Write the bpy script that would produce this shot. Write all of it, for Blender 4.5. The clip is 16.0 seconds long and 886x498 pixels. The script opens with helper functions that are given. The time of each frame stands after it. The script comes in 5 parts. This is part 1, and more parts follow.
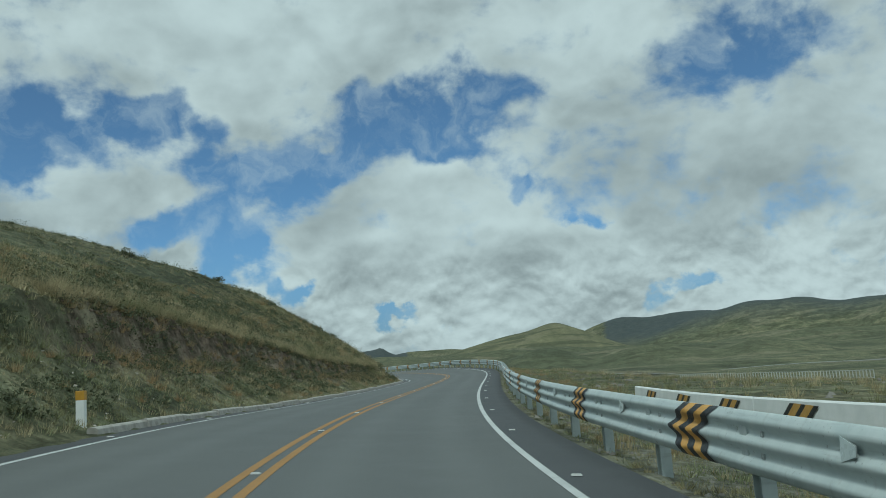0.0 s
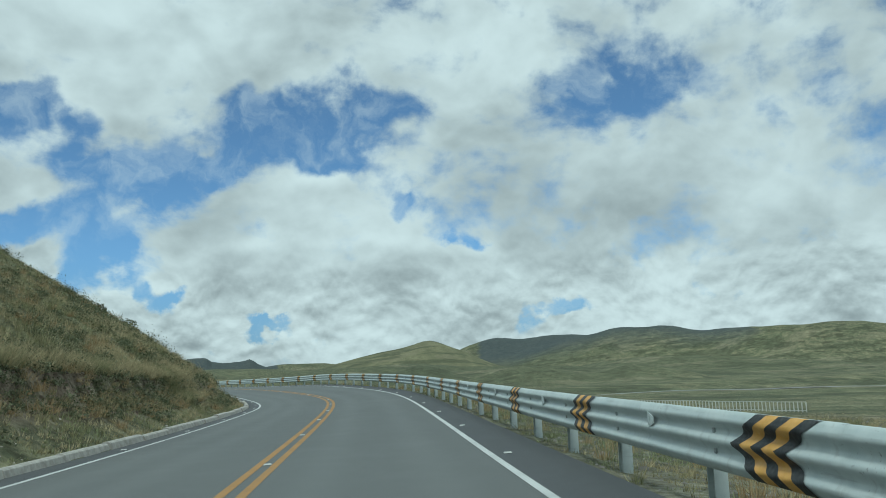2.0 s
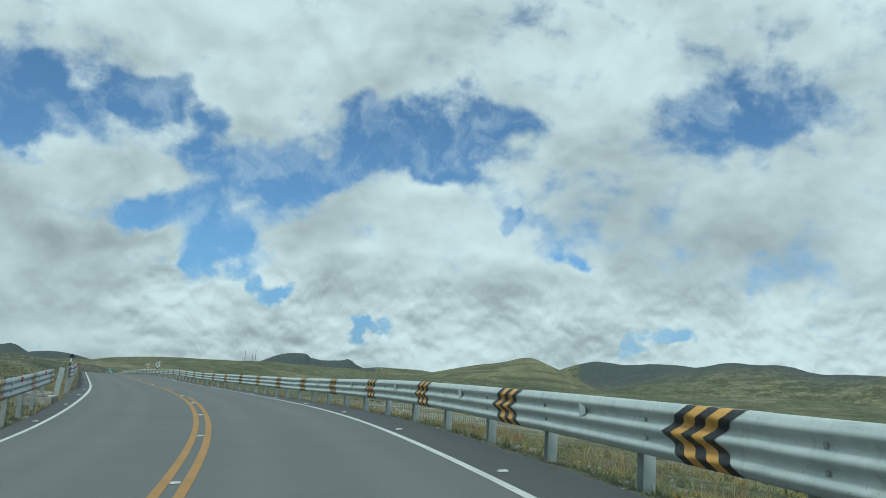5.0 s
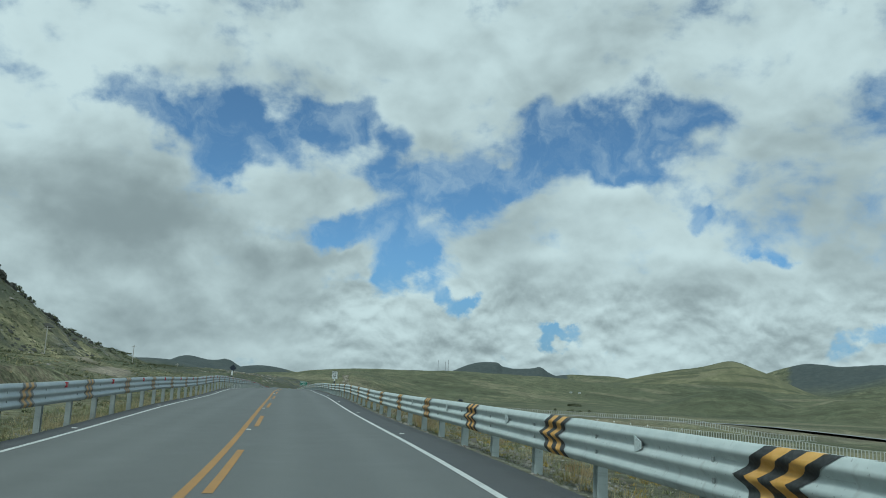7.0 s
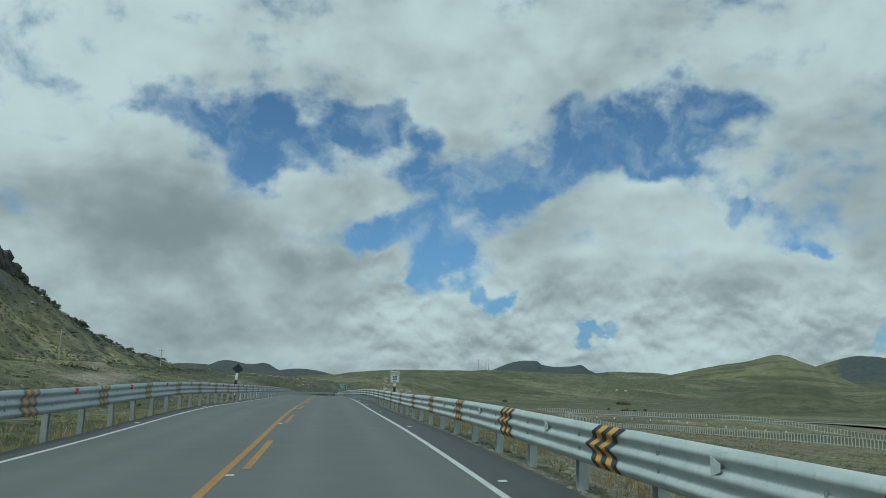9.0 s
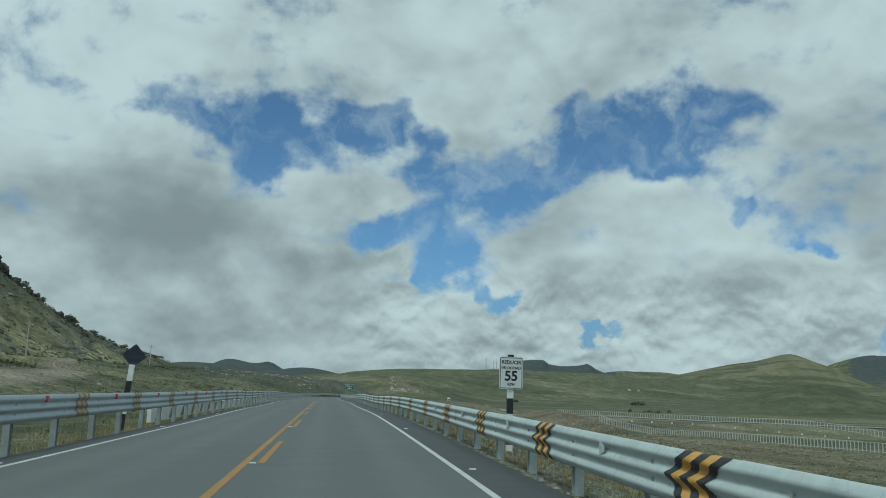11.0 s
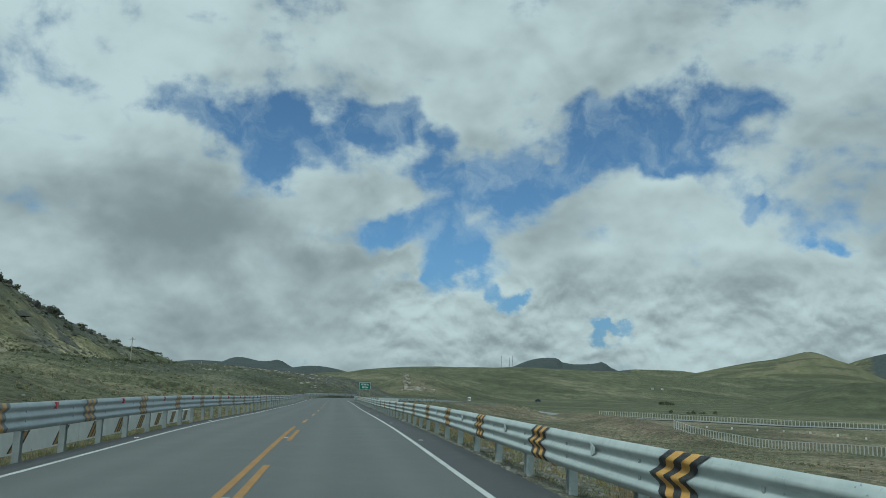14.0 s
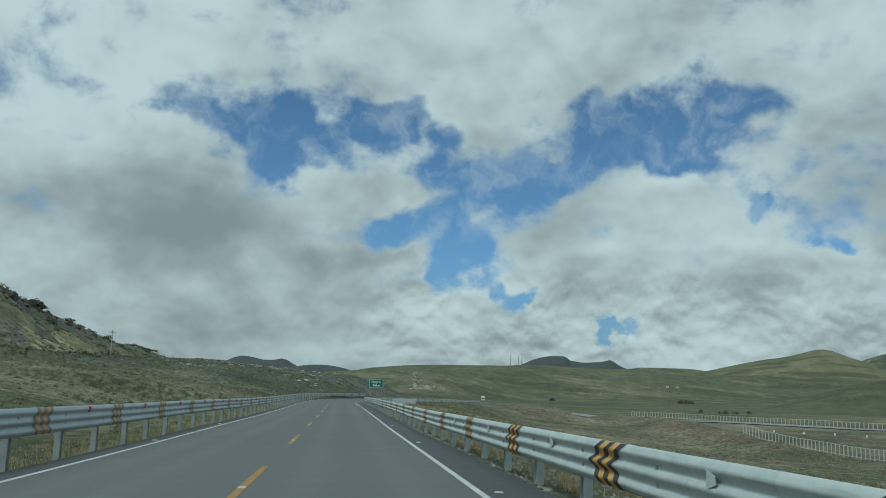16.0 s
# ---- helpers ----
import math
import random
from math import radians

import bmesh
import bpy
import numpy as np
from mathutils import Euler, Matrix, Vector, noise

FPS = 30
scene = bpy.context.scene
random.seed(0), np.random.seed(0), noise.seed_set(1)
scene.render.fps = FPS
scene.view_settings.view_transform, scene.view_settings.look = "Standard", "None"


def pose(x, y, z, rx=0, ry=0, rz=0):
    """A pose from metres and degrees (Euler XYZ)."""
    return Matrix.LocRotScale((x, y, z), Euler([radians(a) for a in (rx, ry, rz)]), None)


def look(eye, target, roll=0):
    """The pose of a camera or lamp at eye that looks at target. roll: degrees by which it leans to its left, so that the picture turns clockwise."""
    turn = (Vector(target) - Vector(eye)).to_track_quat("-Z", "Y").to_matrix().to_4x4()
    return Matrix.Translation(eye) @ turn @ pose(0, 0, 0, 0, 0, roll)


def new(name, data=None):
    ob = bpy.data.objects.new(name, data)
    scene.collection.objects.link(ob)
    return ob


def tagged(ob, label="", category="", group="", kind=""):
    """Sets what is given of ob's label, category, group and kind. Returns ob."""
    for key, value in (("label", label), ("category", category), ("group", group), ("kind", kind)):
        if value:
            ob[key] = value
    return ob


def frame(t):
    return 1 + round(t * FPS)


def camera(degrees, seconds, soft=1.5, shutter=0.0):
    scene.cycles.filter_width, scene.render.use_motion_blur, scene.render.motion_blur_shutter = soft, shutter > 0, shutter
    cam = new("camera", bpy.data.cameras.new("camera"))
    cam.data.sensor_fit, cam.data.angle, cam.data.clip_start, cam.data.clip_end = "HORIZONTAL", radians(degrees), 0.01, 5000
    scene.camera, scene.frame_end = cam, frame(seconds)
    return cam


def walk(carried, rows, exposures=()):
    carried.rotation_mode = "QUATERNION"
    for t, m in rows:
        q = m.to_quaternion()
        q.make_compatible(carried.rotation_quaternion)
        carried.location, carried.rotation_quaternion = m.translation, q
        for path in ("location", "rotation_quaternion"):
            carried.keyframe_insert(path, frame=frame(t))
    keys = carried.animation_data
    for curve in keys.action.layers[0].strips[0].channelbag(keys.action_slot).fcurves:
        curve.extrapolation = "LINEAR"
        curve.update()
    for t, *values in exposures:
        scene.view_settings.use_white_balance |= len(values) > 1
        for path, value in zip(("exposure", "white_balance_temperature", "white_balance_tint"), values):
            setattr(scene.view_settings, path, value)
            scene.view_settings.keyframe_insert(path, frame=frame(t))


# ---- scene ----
cam = camera(55.76, 16.0, soft=0.95)
walk(cam, [
    (0, pose(0.086, 0.015, -0.049, 98.114, 4.077, -0.050)),
    (0.5, pose(-0.586, 8.549, 0.037, 98.329, 3.724, -3.063)),
    (1, pose(-0.824, 17.248, 0.085, 98.598, 3.392, -5.604)),
    (1.2, pose(-0.828, 20.775, 0.106, 98.565, 2.976, -6.519)),
    (1.5, pose(-0.693, 26.108, 0.133, 98.808, 2.479, -7.520)),
    (2, pose(-0.262, 35.103, 0.182, 98.752, 2.093, -8.703)),
    (2.5, pose(0.347, 44.202, 0.240, 98.675, 2.044, -9.100)),
    (3, pose(1.035, 53.365, 0.320, 98.792, 1.578, -9.146)),
    (3.2, pose(1.307, 57.033, 0.359, 98.823, 1.602, -9.024)),
    (3.7, pose(1.708, 66.181, 0.437, 99.043, 0.479, -9.263)),
    (4.2, pose(1.875, 75.218, 0.531, 99.262, -0.923, -7.745)),
    (4.75, pose(1.393, 84.952, 0.633, 99.503, -2.879, -3.769)),
    (5.3, pose(0.127, 94.398, 0.729, 99.744, -4.320, -0.694)),
    (5.5, pose(-0.476, 97.764, 0.765, 99.814, -4.591, 0.785)),
    (6, pose(-1.988, 106.115, 0.916, 99.798, -4.356, 4.587)),
    (6.5, pose(-3.942, 114.331, 1.044, 99.552, -3.556, 8.084)),
    (7, pose(-6.387, 122.425, 1.124, 99.412, -2.818, 10.590)),
    (7.5, pose(-9.140, 130.467, 1.181, 99.252, -2.083, 12.066)),
    (8, pose(-12.156, 138.483, 1.242, 99.321, -1.848, 12.742)),
    (8.5, pose(-15.254, 146.543, 1.290, 99.328, -1.815, 13.018)),
    (9, pose(-18.341, 154.681, 1.350, 99.319, -1.746, 13.151)),
    (9.75, pose(-23.051, 166.976, 1.441, 99.296, -1.786, 13.265)),
    (10.5, pose(-27.817, 179.399, 1.520, 99.273, -1.827, 13.379)),
    (11.5, pose(-34.222, 196.178, 1.506, 99.242, -1.880, 13.531)),
    (12, pose(-37.442, 204.642, 1.477, 99.242, -2.013, 13.666)),
    (12.5, pose(-40.679, 213.135, 1.439, 99.255, -2.101, 13.741)),
    (13, pose(-43.950, 221.635, 1.386, 99.238, -2.013, 13.852)),
    (13.5, pose(-47.237, 230.136, 1.303, 99.170, -1.901, 13.971)),
    (14, pose(-50.516, 238.636, 1.176, 99.141, -1.835, 14.114)),
    (14.5, pose(-53.795, 247.129, 1.054, 99.078, -1.903, 14.199)),
    (15, pose(-57.071, 255.612, 0.978, 99.062, -1.749, 14.341)),
    (15.5, pose(-60.337, 264.088, 0.897, 99.003, -1.728, 14.354)),
    (16, pose(-63.584, 272.565, 0.763, 99.046, -1.726, 14.471)),
], exposures=[(0, -0.15, 5760, -7), (0.5, 0.0, 5760, -7), (1, 0.12, 5740, -7), (3, 0.1, 5720, -7), (5.3, 0.15, 5680, -7), (5.7, 0.1, 5680, -7), (6.4, 0.0, 5680, -7), (7.2, 0.0, 5680, -7), (8.5, -0.18, 5680, -7), (16, -0.18, 5680, -7)])


# ---- sky, sun ----
SUN_EL, SUN_AZ = 60.0, 152.0          # degrees; azimuth counted to the left of +Y
world = bpy.data.worlds.new("sky")
scene.world = world
world.use_nodes = True


class Nodes:
    """Small helper that strings shader nodes together."""

    def __init__(self, tree):
        self.t = tree
        tree.nodes.clear()

    def n(self, kind, **props):
        node = self.t.nodes.new(kind)
        for key, value in props.items():
            if key in ("operation", "blend_type", "data_type", "noise_dimensions", "interpolation_type", "sky_type", "feature", "attribute_name", "sun_disc", "vector_type", "clamp"):
                if key == "operation":
                    node.operation = value
                elif key == "blend_type":
                    node.blend_type = value
                elif key == "data_type":
                    node.data_type = value
                elif key == "interpolation_type":
                    node.interpolation_type = value
                elif key == "feature":
                    node.feature = value
                elif key == "attribute_name":
                    node.attribute_name = value
        return node

    def put(self, socket, value):
        if isinstance(value, (int, float, tuple)):
            socket.default_value = value
        else:
            self.t.links.new(value, socket)

    def math(self, op, a, b=0.0, c=0.0, clamp=False):
        node = self.n("ShaderNodeMath", operation=op)
        node.use_clamp = clamp
        for i, v in enumerate((a, b, c)):
            self.put(node.inputs[i], v)
        return node.outputs[0]

    def vmath(self, op, a, b=(0.0, 0.0, 0.0)):
        node = self.n("ShaderNodeVectorMath", operation=op)
        self.put(node.inputs[0], a)
        self.put(node.inputs[1], b)
        return node.outputs["Value"] if op in ("LENGTH", "DOT_PRODUCT") else node.outputs[0]

    def noise(self, vec, scale, detail=4.0, rough=0.55, distort=0.0, colour=False):
        node = self.n("ShaderNodeTexNoise")
        if vec is not None:
            self.put(node.inputs["Vector"], vec)
        self.put(node.inputs["Scale"], scale)
        self.put(node.inputs["Detail"], detail)
        self.put(node.inputs["Roughness"], rough)
        self.put(node.inputs["Distortion"], distort)
        return node.outputs["Color" if colour else "Fac"]

    def step(self, x, lo, hi, a=0.0, b=1.0):
        node = self.n("ShaderNodeMapRange", interpolation_type="SMOOTHSTEP")
        for key, v in (("Value", x), ("From Min", lo), ("From Max", hi), ("To Min", a), ("To Max", b)):
            self.put(node.inputs[key], v)
        return node.outputs[0]

    def mix(self, f, a, b, blend="MIX"):
        node = self.n("ShaderNodeMix", data_type="RGBA", blend_type=blend)
        self.put(node.inputs[0], f)
        self.put(node.inputs[6], a if not isinstance(a, tuple) else (*a, 1.0)[:4])
        self.put(node.inputs[7], b if not isinstance(b, tuple) else (*b, 1.0)[:4])
        return node.outputs[2]


def build_sky(w):
    N = Nodes(w.node_tree)
    out = N.n("ShaderNodeOutputWorld")
    back = N.n("ShaderNodeBackground")
    N.t.links.new(back.outputs[0], out.inputs[0])
    sky = N.n("ShaderNodeTexSky")
    sky.sky_type = "NISHITA"
    sky.sun_disc = False
    sky.sun_elevation = radians(SUN_EL)
    sky.sun_rotation = radians(-SUN_AZ)
    sky.altitude = 3900
    ray = N.n("ShaderNodeTexCoord").outputs["Generated"]
    sep = N.n("ShaderNodeSeparateXYZ")
    N.put(sep.inputs[0], ray)
    x, y, z = sep.outputs
    az = N.math("MULTIPLY", N.math("ARCTAN2", N.math("MULTIPLY", x, -1.0), y), 57.296)
    el = N.math("MULTIPLY", N.math("ARCSINE", z), 57.296)
    comb = N.n("ShaderNodeCombineXYZ")
    N.put(comb.inputs[0], az)
    N.put(comb.inputs[1], el)
    flat = comb.outputs[0]

    def jitter(scale, detail, rough, amount, at=flat):
        w_ = N.vmath("SUBTRACT", N.noise(at, scale, detail, rough, 0.0, True), (0.5, 0.5, 0.5))
        return N.vmath("MULTIPLY", w_, amount)

    # places wander by noise, so that gaps and heaps get ragged rims
    p = N.vmath("ADD", flat, jitter(0.20, 7.0, 0.52, (8.5, 6.5, 0.0)))
    low_el = N.step(el, 3.5, 11.0, 1.0, 0.0)
    lowly = N.math("MULTIPLY", low_el, N.step(az, 16.0, 22.0, 1.0, 0.25))

    def spots(rows, at):
        total = None
        for a, e, wa, we, amount in rows:
            d = N.vmath("MULTIPLY", N.vmath("SUBTRACT", at, (a, e, 0.0)), (1 / wa, 1 / we, 0.0))
            g = N.math("MULTIPLY", N.math("EXPONENT", N.math("MULTIPLY", N.vmath("DOT_PRODUCT", d, d), -1.0)), amount)
            total = g if total is None else N.math("ADD", total, g)
        return total

    gaps = N.math("MULTIPLY", spots(GAPS, p), 1.15)
    heaps = spots(HEAPS, p)
    shades = spots(SHADES, N.vmath("ADD", flat, jitter(0.3, 5.0, 0.55, (4.0, 3.0, 0.0))))
    # broad masses and the billows on them, each also looked up a little higher, towards the light
    soft = N.vmath("ADD", flat, jitter(0.11, 2.0, 0.45, (3.0, 2.5, 0.0)))

    def mass(up, detail):
        q = N.vmath("MULTIPLY", N.vmath("ADD", soft, (up * 0.05, up, 0.0)), (0.10, 0.125, 1.0))
        return N.noise(q, 1.0, detail, 0.56)

    def billow(up, detail, kx, ky, rough=0.56):
        q = N.vmath("MULTIPLY", N.vmath("ADD", soft, (up * 0.05, up, 0.0)), (kx, ky, 1.0))
        return N.noise(N.vmath("ADD", q, (7.3, 2.1, 0.0)), 1.0, detail, rough)

    body = mass(0.0, 10.0)
    puffs = billow(0.0, 9.0, 0.34, 0.44)
    dens = N.math("ADD", 0.66, N.math("MULTIPLY", N.math("SUBTRACT", body, 0.5), 1.7))
    dens = N.math("ADD", dens, N.math("MULTIPLY", N.math("SUBTRACT", puffs, 0.5), 1.35))
    dens = N.math("ADD", N.math("SUBTRACT", dens, gaps), heaps)
    cover = N.step(dens, 0.10, N.step(low_el, 0.0, 1.0, 0.72, 0.40))
    slope = N.math("MULTIPLY", N.math("SUBTRACT", mass(0.0, 3.0), mass(2.6, 3.0)), 1.15)
    small = N.math("MULTIPLY", N.math("SUBTRACT", billow(0.0, 3.0, 0.30, 0.40, 0.45), billow(0.9, 3.0, 0.30, 0.40, 0.45)), N.step(lowly, 0.0, 1.0, 0.26, 0.60))
    tiny = N.math("MULTIPLY", N.math("SUBTRACT", billow(0.0, 3.0, 0.85, 1.1, 0.5), billow(0.35, 3.0, 0.85, 1.1, 0.5)), N.step(lowly, 0.0, 1.0, 0.08, 0.45))
    def heap(up):
        q = N.vmath("MULTIPLY", N.vmath("ADD", soft, (up * 0.05, up, 0.0)), (0.36, 0.52, 1.0))
        n_ = N.noise(N.vmath("ADD", q, (3.7, 8.2, 0.0)), 1.0, 4.0, 0.5)
        return N.math("ABSOLUTE", N.math("SUBTRACT", n_, 0.5))
    crisp = N.math("MULTIPLY", N.math("SUBTRACT", heap(0.45), heap(0.0)), N.step(lowly, 0.0, 1.0, 0.10, 1.25))
    grain = N.math("MULTIPLY", N.math("SUBTRACT", puffs, 0.5), 0.14)
    wide = N.math("MULTIPLY", N.math("SUBTRACT", N.noise(N.vmath("ADD", soft, (31.0, 9.0, 0.0)), 0.075, 4.0, 0.45), 0.5), 1.15)
    lit = N.math("ADD", N.math("ADD", N.math("ADD", slope, small), N.math("ADD", N.math("ADD", crisp, tiny), grain)), N.math("ADD", wide, shades))
    lit = N.math("ADD", lit, N.step(dens, 0.40, 1.25, 0.64, 0.44))
    lit = N.math("ADD", lit, N.math("MULTIPLY", N.step(el, 0.5, 12.0, -0.15, 0.0), N.step(az, 4.0, 16.0, -0.25, 1.0)))
    lit = N.math("ADD", lit, N.step(el, 17.0, 24.0, 0.0, 0.14))
    cloud = N.mix(N.step(lit, 0.0, 1.02), CLOUD_DARK, CLOUD_LIGHT)
    strong = N.mix(1.0, sky.outputs[0], BLUE_GAIN, "MULTIPLY")
    veil = N.math("ADD", N.step(el, 0.0, 9.0, 0.14, 0.03), N.step(N.noise(p, 0.30, 7.0, 0.6), 0.42, 0.72, 0.0, 0.34))
    deep = N.mix(N.step(el, 1.0, 10.0, 0.75, 0.0), strong, (0.075, 0.165, 0.30))
    N.put(back.inputs[0], N.mix(cover, N.mix(veil, deep, CLOUD_LIGHT), cloud))
    back.inputs[1].default_value = 1.0


BLUE_GAIN = (0.082, 0.100, 0.106)      # strength of the clear sky
CLOUD_DARK = (0.275, 0.300, 0.305)
CLOUD_LIGHT = (0.655, 0.695, 0.69)
# azimuth and elevation of the middle, half widths in degrees, amount
GAPS = [(32.5, 17.2, 2.2, 1.2, .55), (28.2, 16.8, 2.8, 1.6, .75), (25.6, 14.3, 1.6, 1.4, .7), (22.6, 16.4, 2.6, 1.6, .85), (18.6, 17.2, 2.8, 1.3, .75), (15.4, 14.2, 1.6, 1.6, .55),
        (11.2, 13.6, 2.6, 1.6, .85), (6.8, 14.8, 2.4, 1.2, .8), (3.8, 17.4, 3.0, 1.5, .85), (-0.8, 16.0, 2.4, 1.7, .85), (-3.6, 18.6, 1.5, 2.0, .7), (14.2, 17.2, 1.5, 0.9, .5)]
GAPS += [(19.0, 9.8, 1.6, 1.0, .7), (15.8, 10.2, 1.8, 1.2, .8), (13.2, 9.3, 1.4, 1.5, .9), (14.2, 6.9, 1.3, 1.0, .75), (11.2, 6.0, 1.6, 0.9, .75), (9.0, 6.1, 1.0, 0.7, .6), (3.3, 3.9, 1.7, 0.6, .75),
         (-5.6, 12.4, 1.1, 0.7, .6), (-10.0, 9.1, 0.8, 0.8, .7), (-16.8, 5.0, 2.2, 0.9, .75), (-22.5, 19.0, 5.0, 2.2, .7), (-6.0, 19.0, 2.0, 1.4, .4)]
HEAPS = [(11.0, 17.3, 1.6, 0.8, .3), (17.2, 8.0, 1.0, 0.7, .5), (22.5, 8.6, 2.2, 1.4, .4), (0.0, 12.6, 3.6, 1.6, .35), (-4.5, 7.0, 9.0, 3.0, .3), (34.0, 11.0, 7.0, 4.0, .4),
         (10.0, 22.5, 12.0, 2.6, .4), (36.0, 20.0, 6.0, 2.5, .3), (22.0, 4.0, 5.0, 1.2, .3), (8.6, 9.5, 1.6, 1.4, .35)]
SHADES = [(37.0, 20.0, 9.0, 4.5, .40), (35.0, 10.5, 7.0, 2.4, -.30), (27.0, 10.0, 4.0, 1.8, -.20), (33.0, 5.2, 6.0, 1.0, .14), (22.8, 9.0, 1.7, 1.0, .42), (22.0, 4.6, 4.0, 0.7, .22),
          (16.0, 4.9, 3.0, 0.6, .22), (17.0, 6.8, 1.2, 0.6, -.2), (14.0, 22.5, 8.0, 3.0, .16), (0.5, 13.4, 3.2, 0.9, .12), (3.4, 9.8, 1.8, 0.7, .26), (-4.0, 9.6, 4.0, 0.7, .22),
          (-3.0, 6.8, 5.0, 0.9, -.12), (0.8, 3.0, 1.3, 0.5, .4), (28.0, 3.0, 8.0, 0.9, -.10), (30.0, 19.8, 4.0, 0.8, -.16), (20.0, 13.2, 3.5, 1.2, -.22)]
build_sky(world)

sun = new("sun", bpy.data.lights.new("sun", "SUN"))
sun.data.energy, sun.data.angle, sun.data.color = 1.5, radians(10), (1.0, 0.96, 0.9)
sa, se = radians(SUN_AZ), radians(SUN_EL)
sun.matrix_world = look((-math.sin(sa) * math.cos(se) * 100, math.cos(sa) * math.cos(se) * 100, math.sin(se) * 100), (0, 0, 0))

# ---- materials ----
def material(name, fill):
    m = bpy.data.materials.new(name)
    m.use_nodes = True
    N = Nodes(m.node_tree)
    out = N.n("ShaderNodeOutputMaterial")
    b = N.n("ShaderNodeBsdfPrincipled")
    N.t.links.new(b.outputs[0], out.inputs[0])
    fill(N, b)
    return m


def where(N):
    return N.n("ShaderNodeNewGeometry").outputs["Position"]


def bump(N, b, height, strength, distance):
    node = N.n("ShaderNodeBump")
    node.inputs["Strength"].default_value = strength
    node.inputs["Distance"].default_value = distance
    N.put(node.inputs["Height"], height)
    N.t.links.new(node.outputs[0], b.inputs["Normal"])


def plain(name, a, c, rough=0.6, metal=0.0, scale=6.0, rel=0.15):
    """Two-tone mottled surface with a fine grain."""
    def fill(N, b):
        pos = where(N)
        f = N.noise(pos, scale, 6.0, 0.6)
        N.put(b.inputs["Base Color"], N.mix(N.step(f, 0.32, 0.68), a, c))
        N.put(b.inputs["Roughness"], N.step(N.noise(pos, scale * 3, 3.0), 0.2, 0.8, max(rough - 0.12, 0.05), min(rough + 0.12, 1)))
        b.inputs["Metallic"].default_value = metal
        bump(N, b, N.noise(pos, scale * 12, 3.0), rel, 0.004)
    return material(name, fill)


def asphalt(name, base, light):
    def fill(N, b):
        pos = where(N)
        at = N.n("ShaderNodeAttribute", attribute_name="across")
        u = at.outputs["Fac"]
        fine = N.noise(pos, 90.0, 3.0, 0.7)
        mid = N.noise(pos, 1.1, 6.0, 0.6)
        wide = N.noise(pos, 0.12, 4.0, 0.6)
        col = N.mix(N.step(fine, 0.3, 0.75), base, light)
        col = N.mix(N.step(mid, 0.35, 0.75, 0.0, 0.09), col, tuple(v * 1.5 for v in light))
        col = N.mix(N.step(wide, 0.4, 0.7, 0.0, 0.2), col, tuple(v * 0.72 for v in base))
        # wheel paths polished a little lighter
        for c in (-2.95, -4.35 + 0.35, -0.45, 1.05):
            d = N.math("ABSOLUTE", N.math("SUBTRACT", u, c))
            col = N.mix(N.step(d, 0.0, 0.55, 0.16, 0.0), col, tuple(v * 1.5 for v in light))
        N.put(b.inputs["Base Color"], col)
        N.put(b.inputs["Roughness"], N.step(mid, 0.2, 0.8, 0.62, 0.72))
        bump(N, b, fine, 0.5, 0.006)
    return material(name, fill)


def paint(name, colour, wear):
    def fill(N, b):
        pos = where(N)
        f = N.noise(pos, 14.0, 6.0, 0.7)
        g = N.noise(pos, 1.3, 4.0, 0.6)
        col = N.mix(N.step(g, 0.35, 0.75, 0.0, 0.45), colour, tuple(v * 0.6 for v in colour))
        N.put(b.inputs["Base Color"], N.mix(N.step(f, 0.56, 0.74, 0.0, wear), col, (0.13, 0.14, 0.14)))
        b.inputs["Roughness"].default_value = 0.7
        bump(N, b, N.noise(pos, 80.0, 2.0), 0.3, 0.004)
    return material(name, fill)


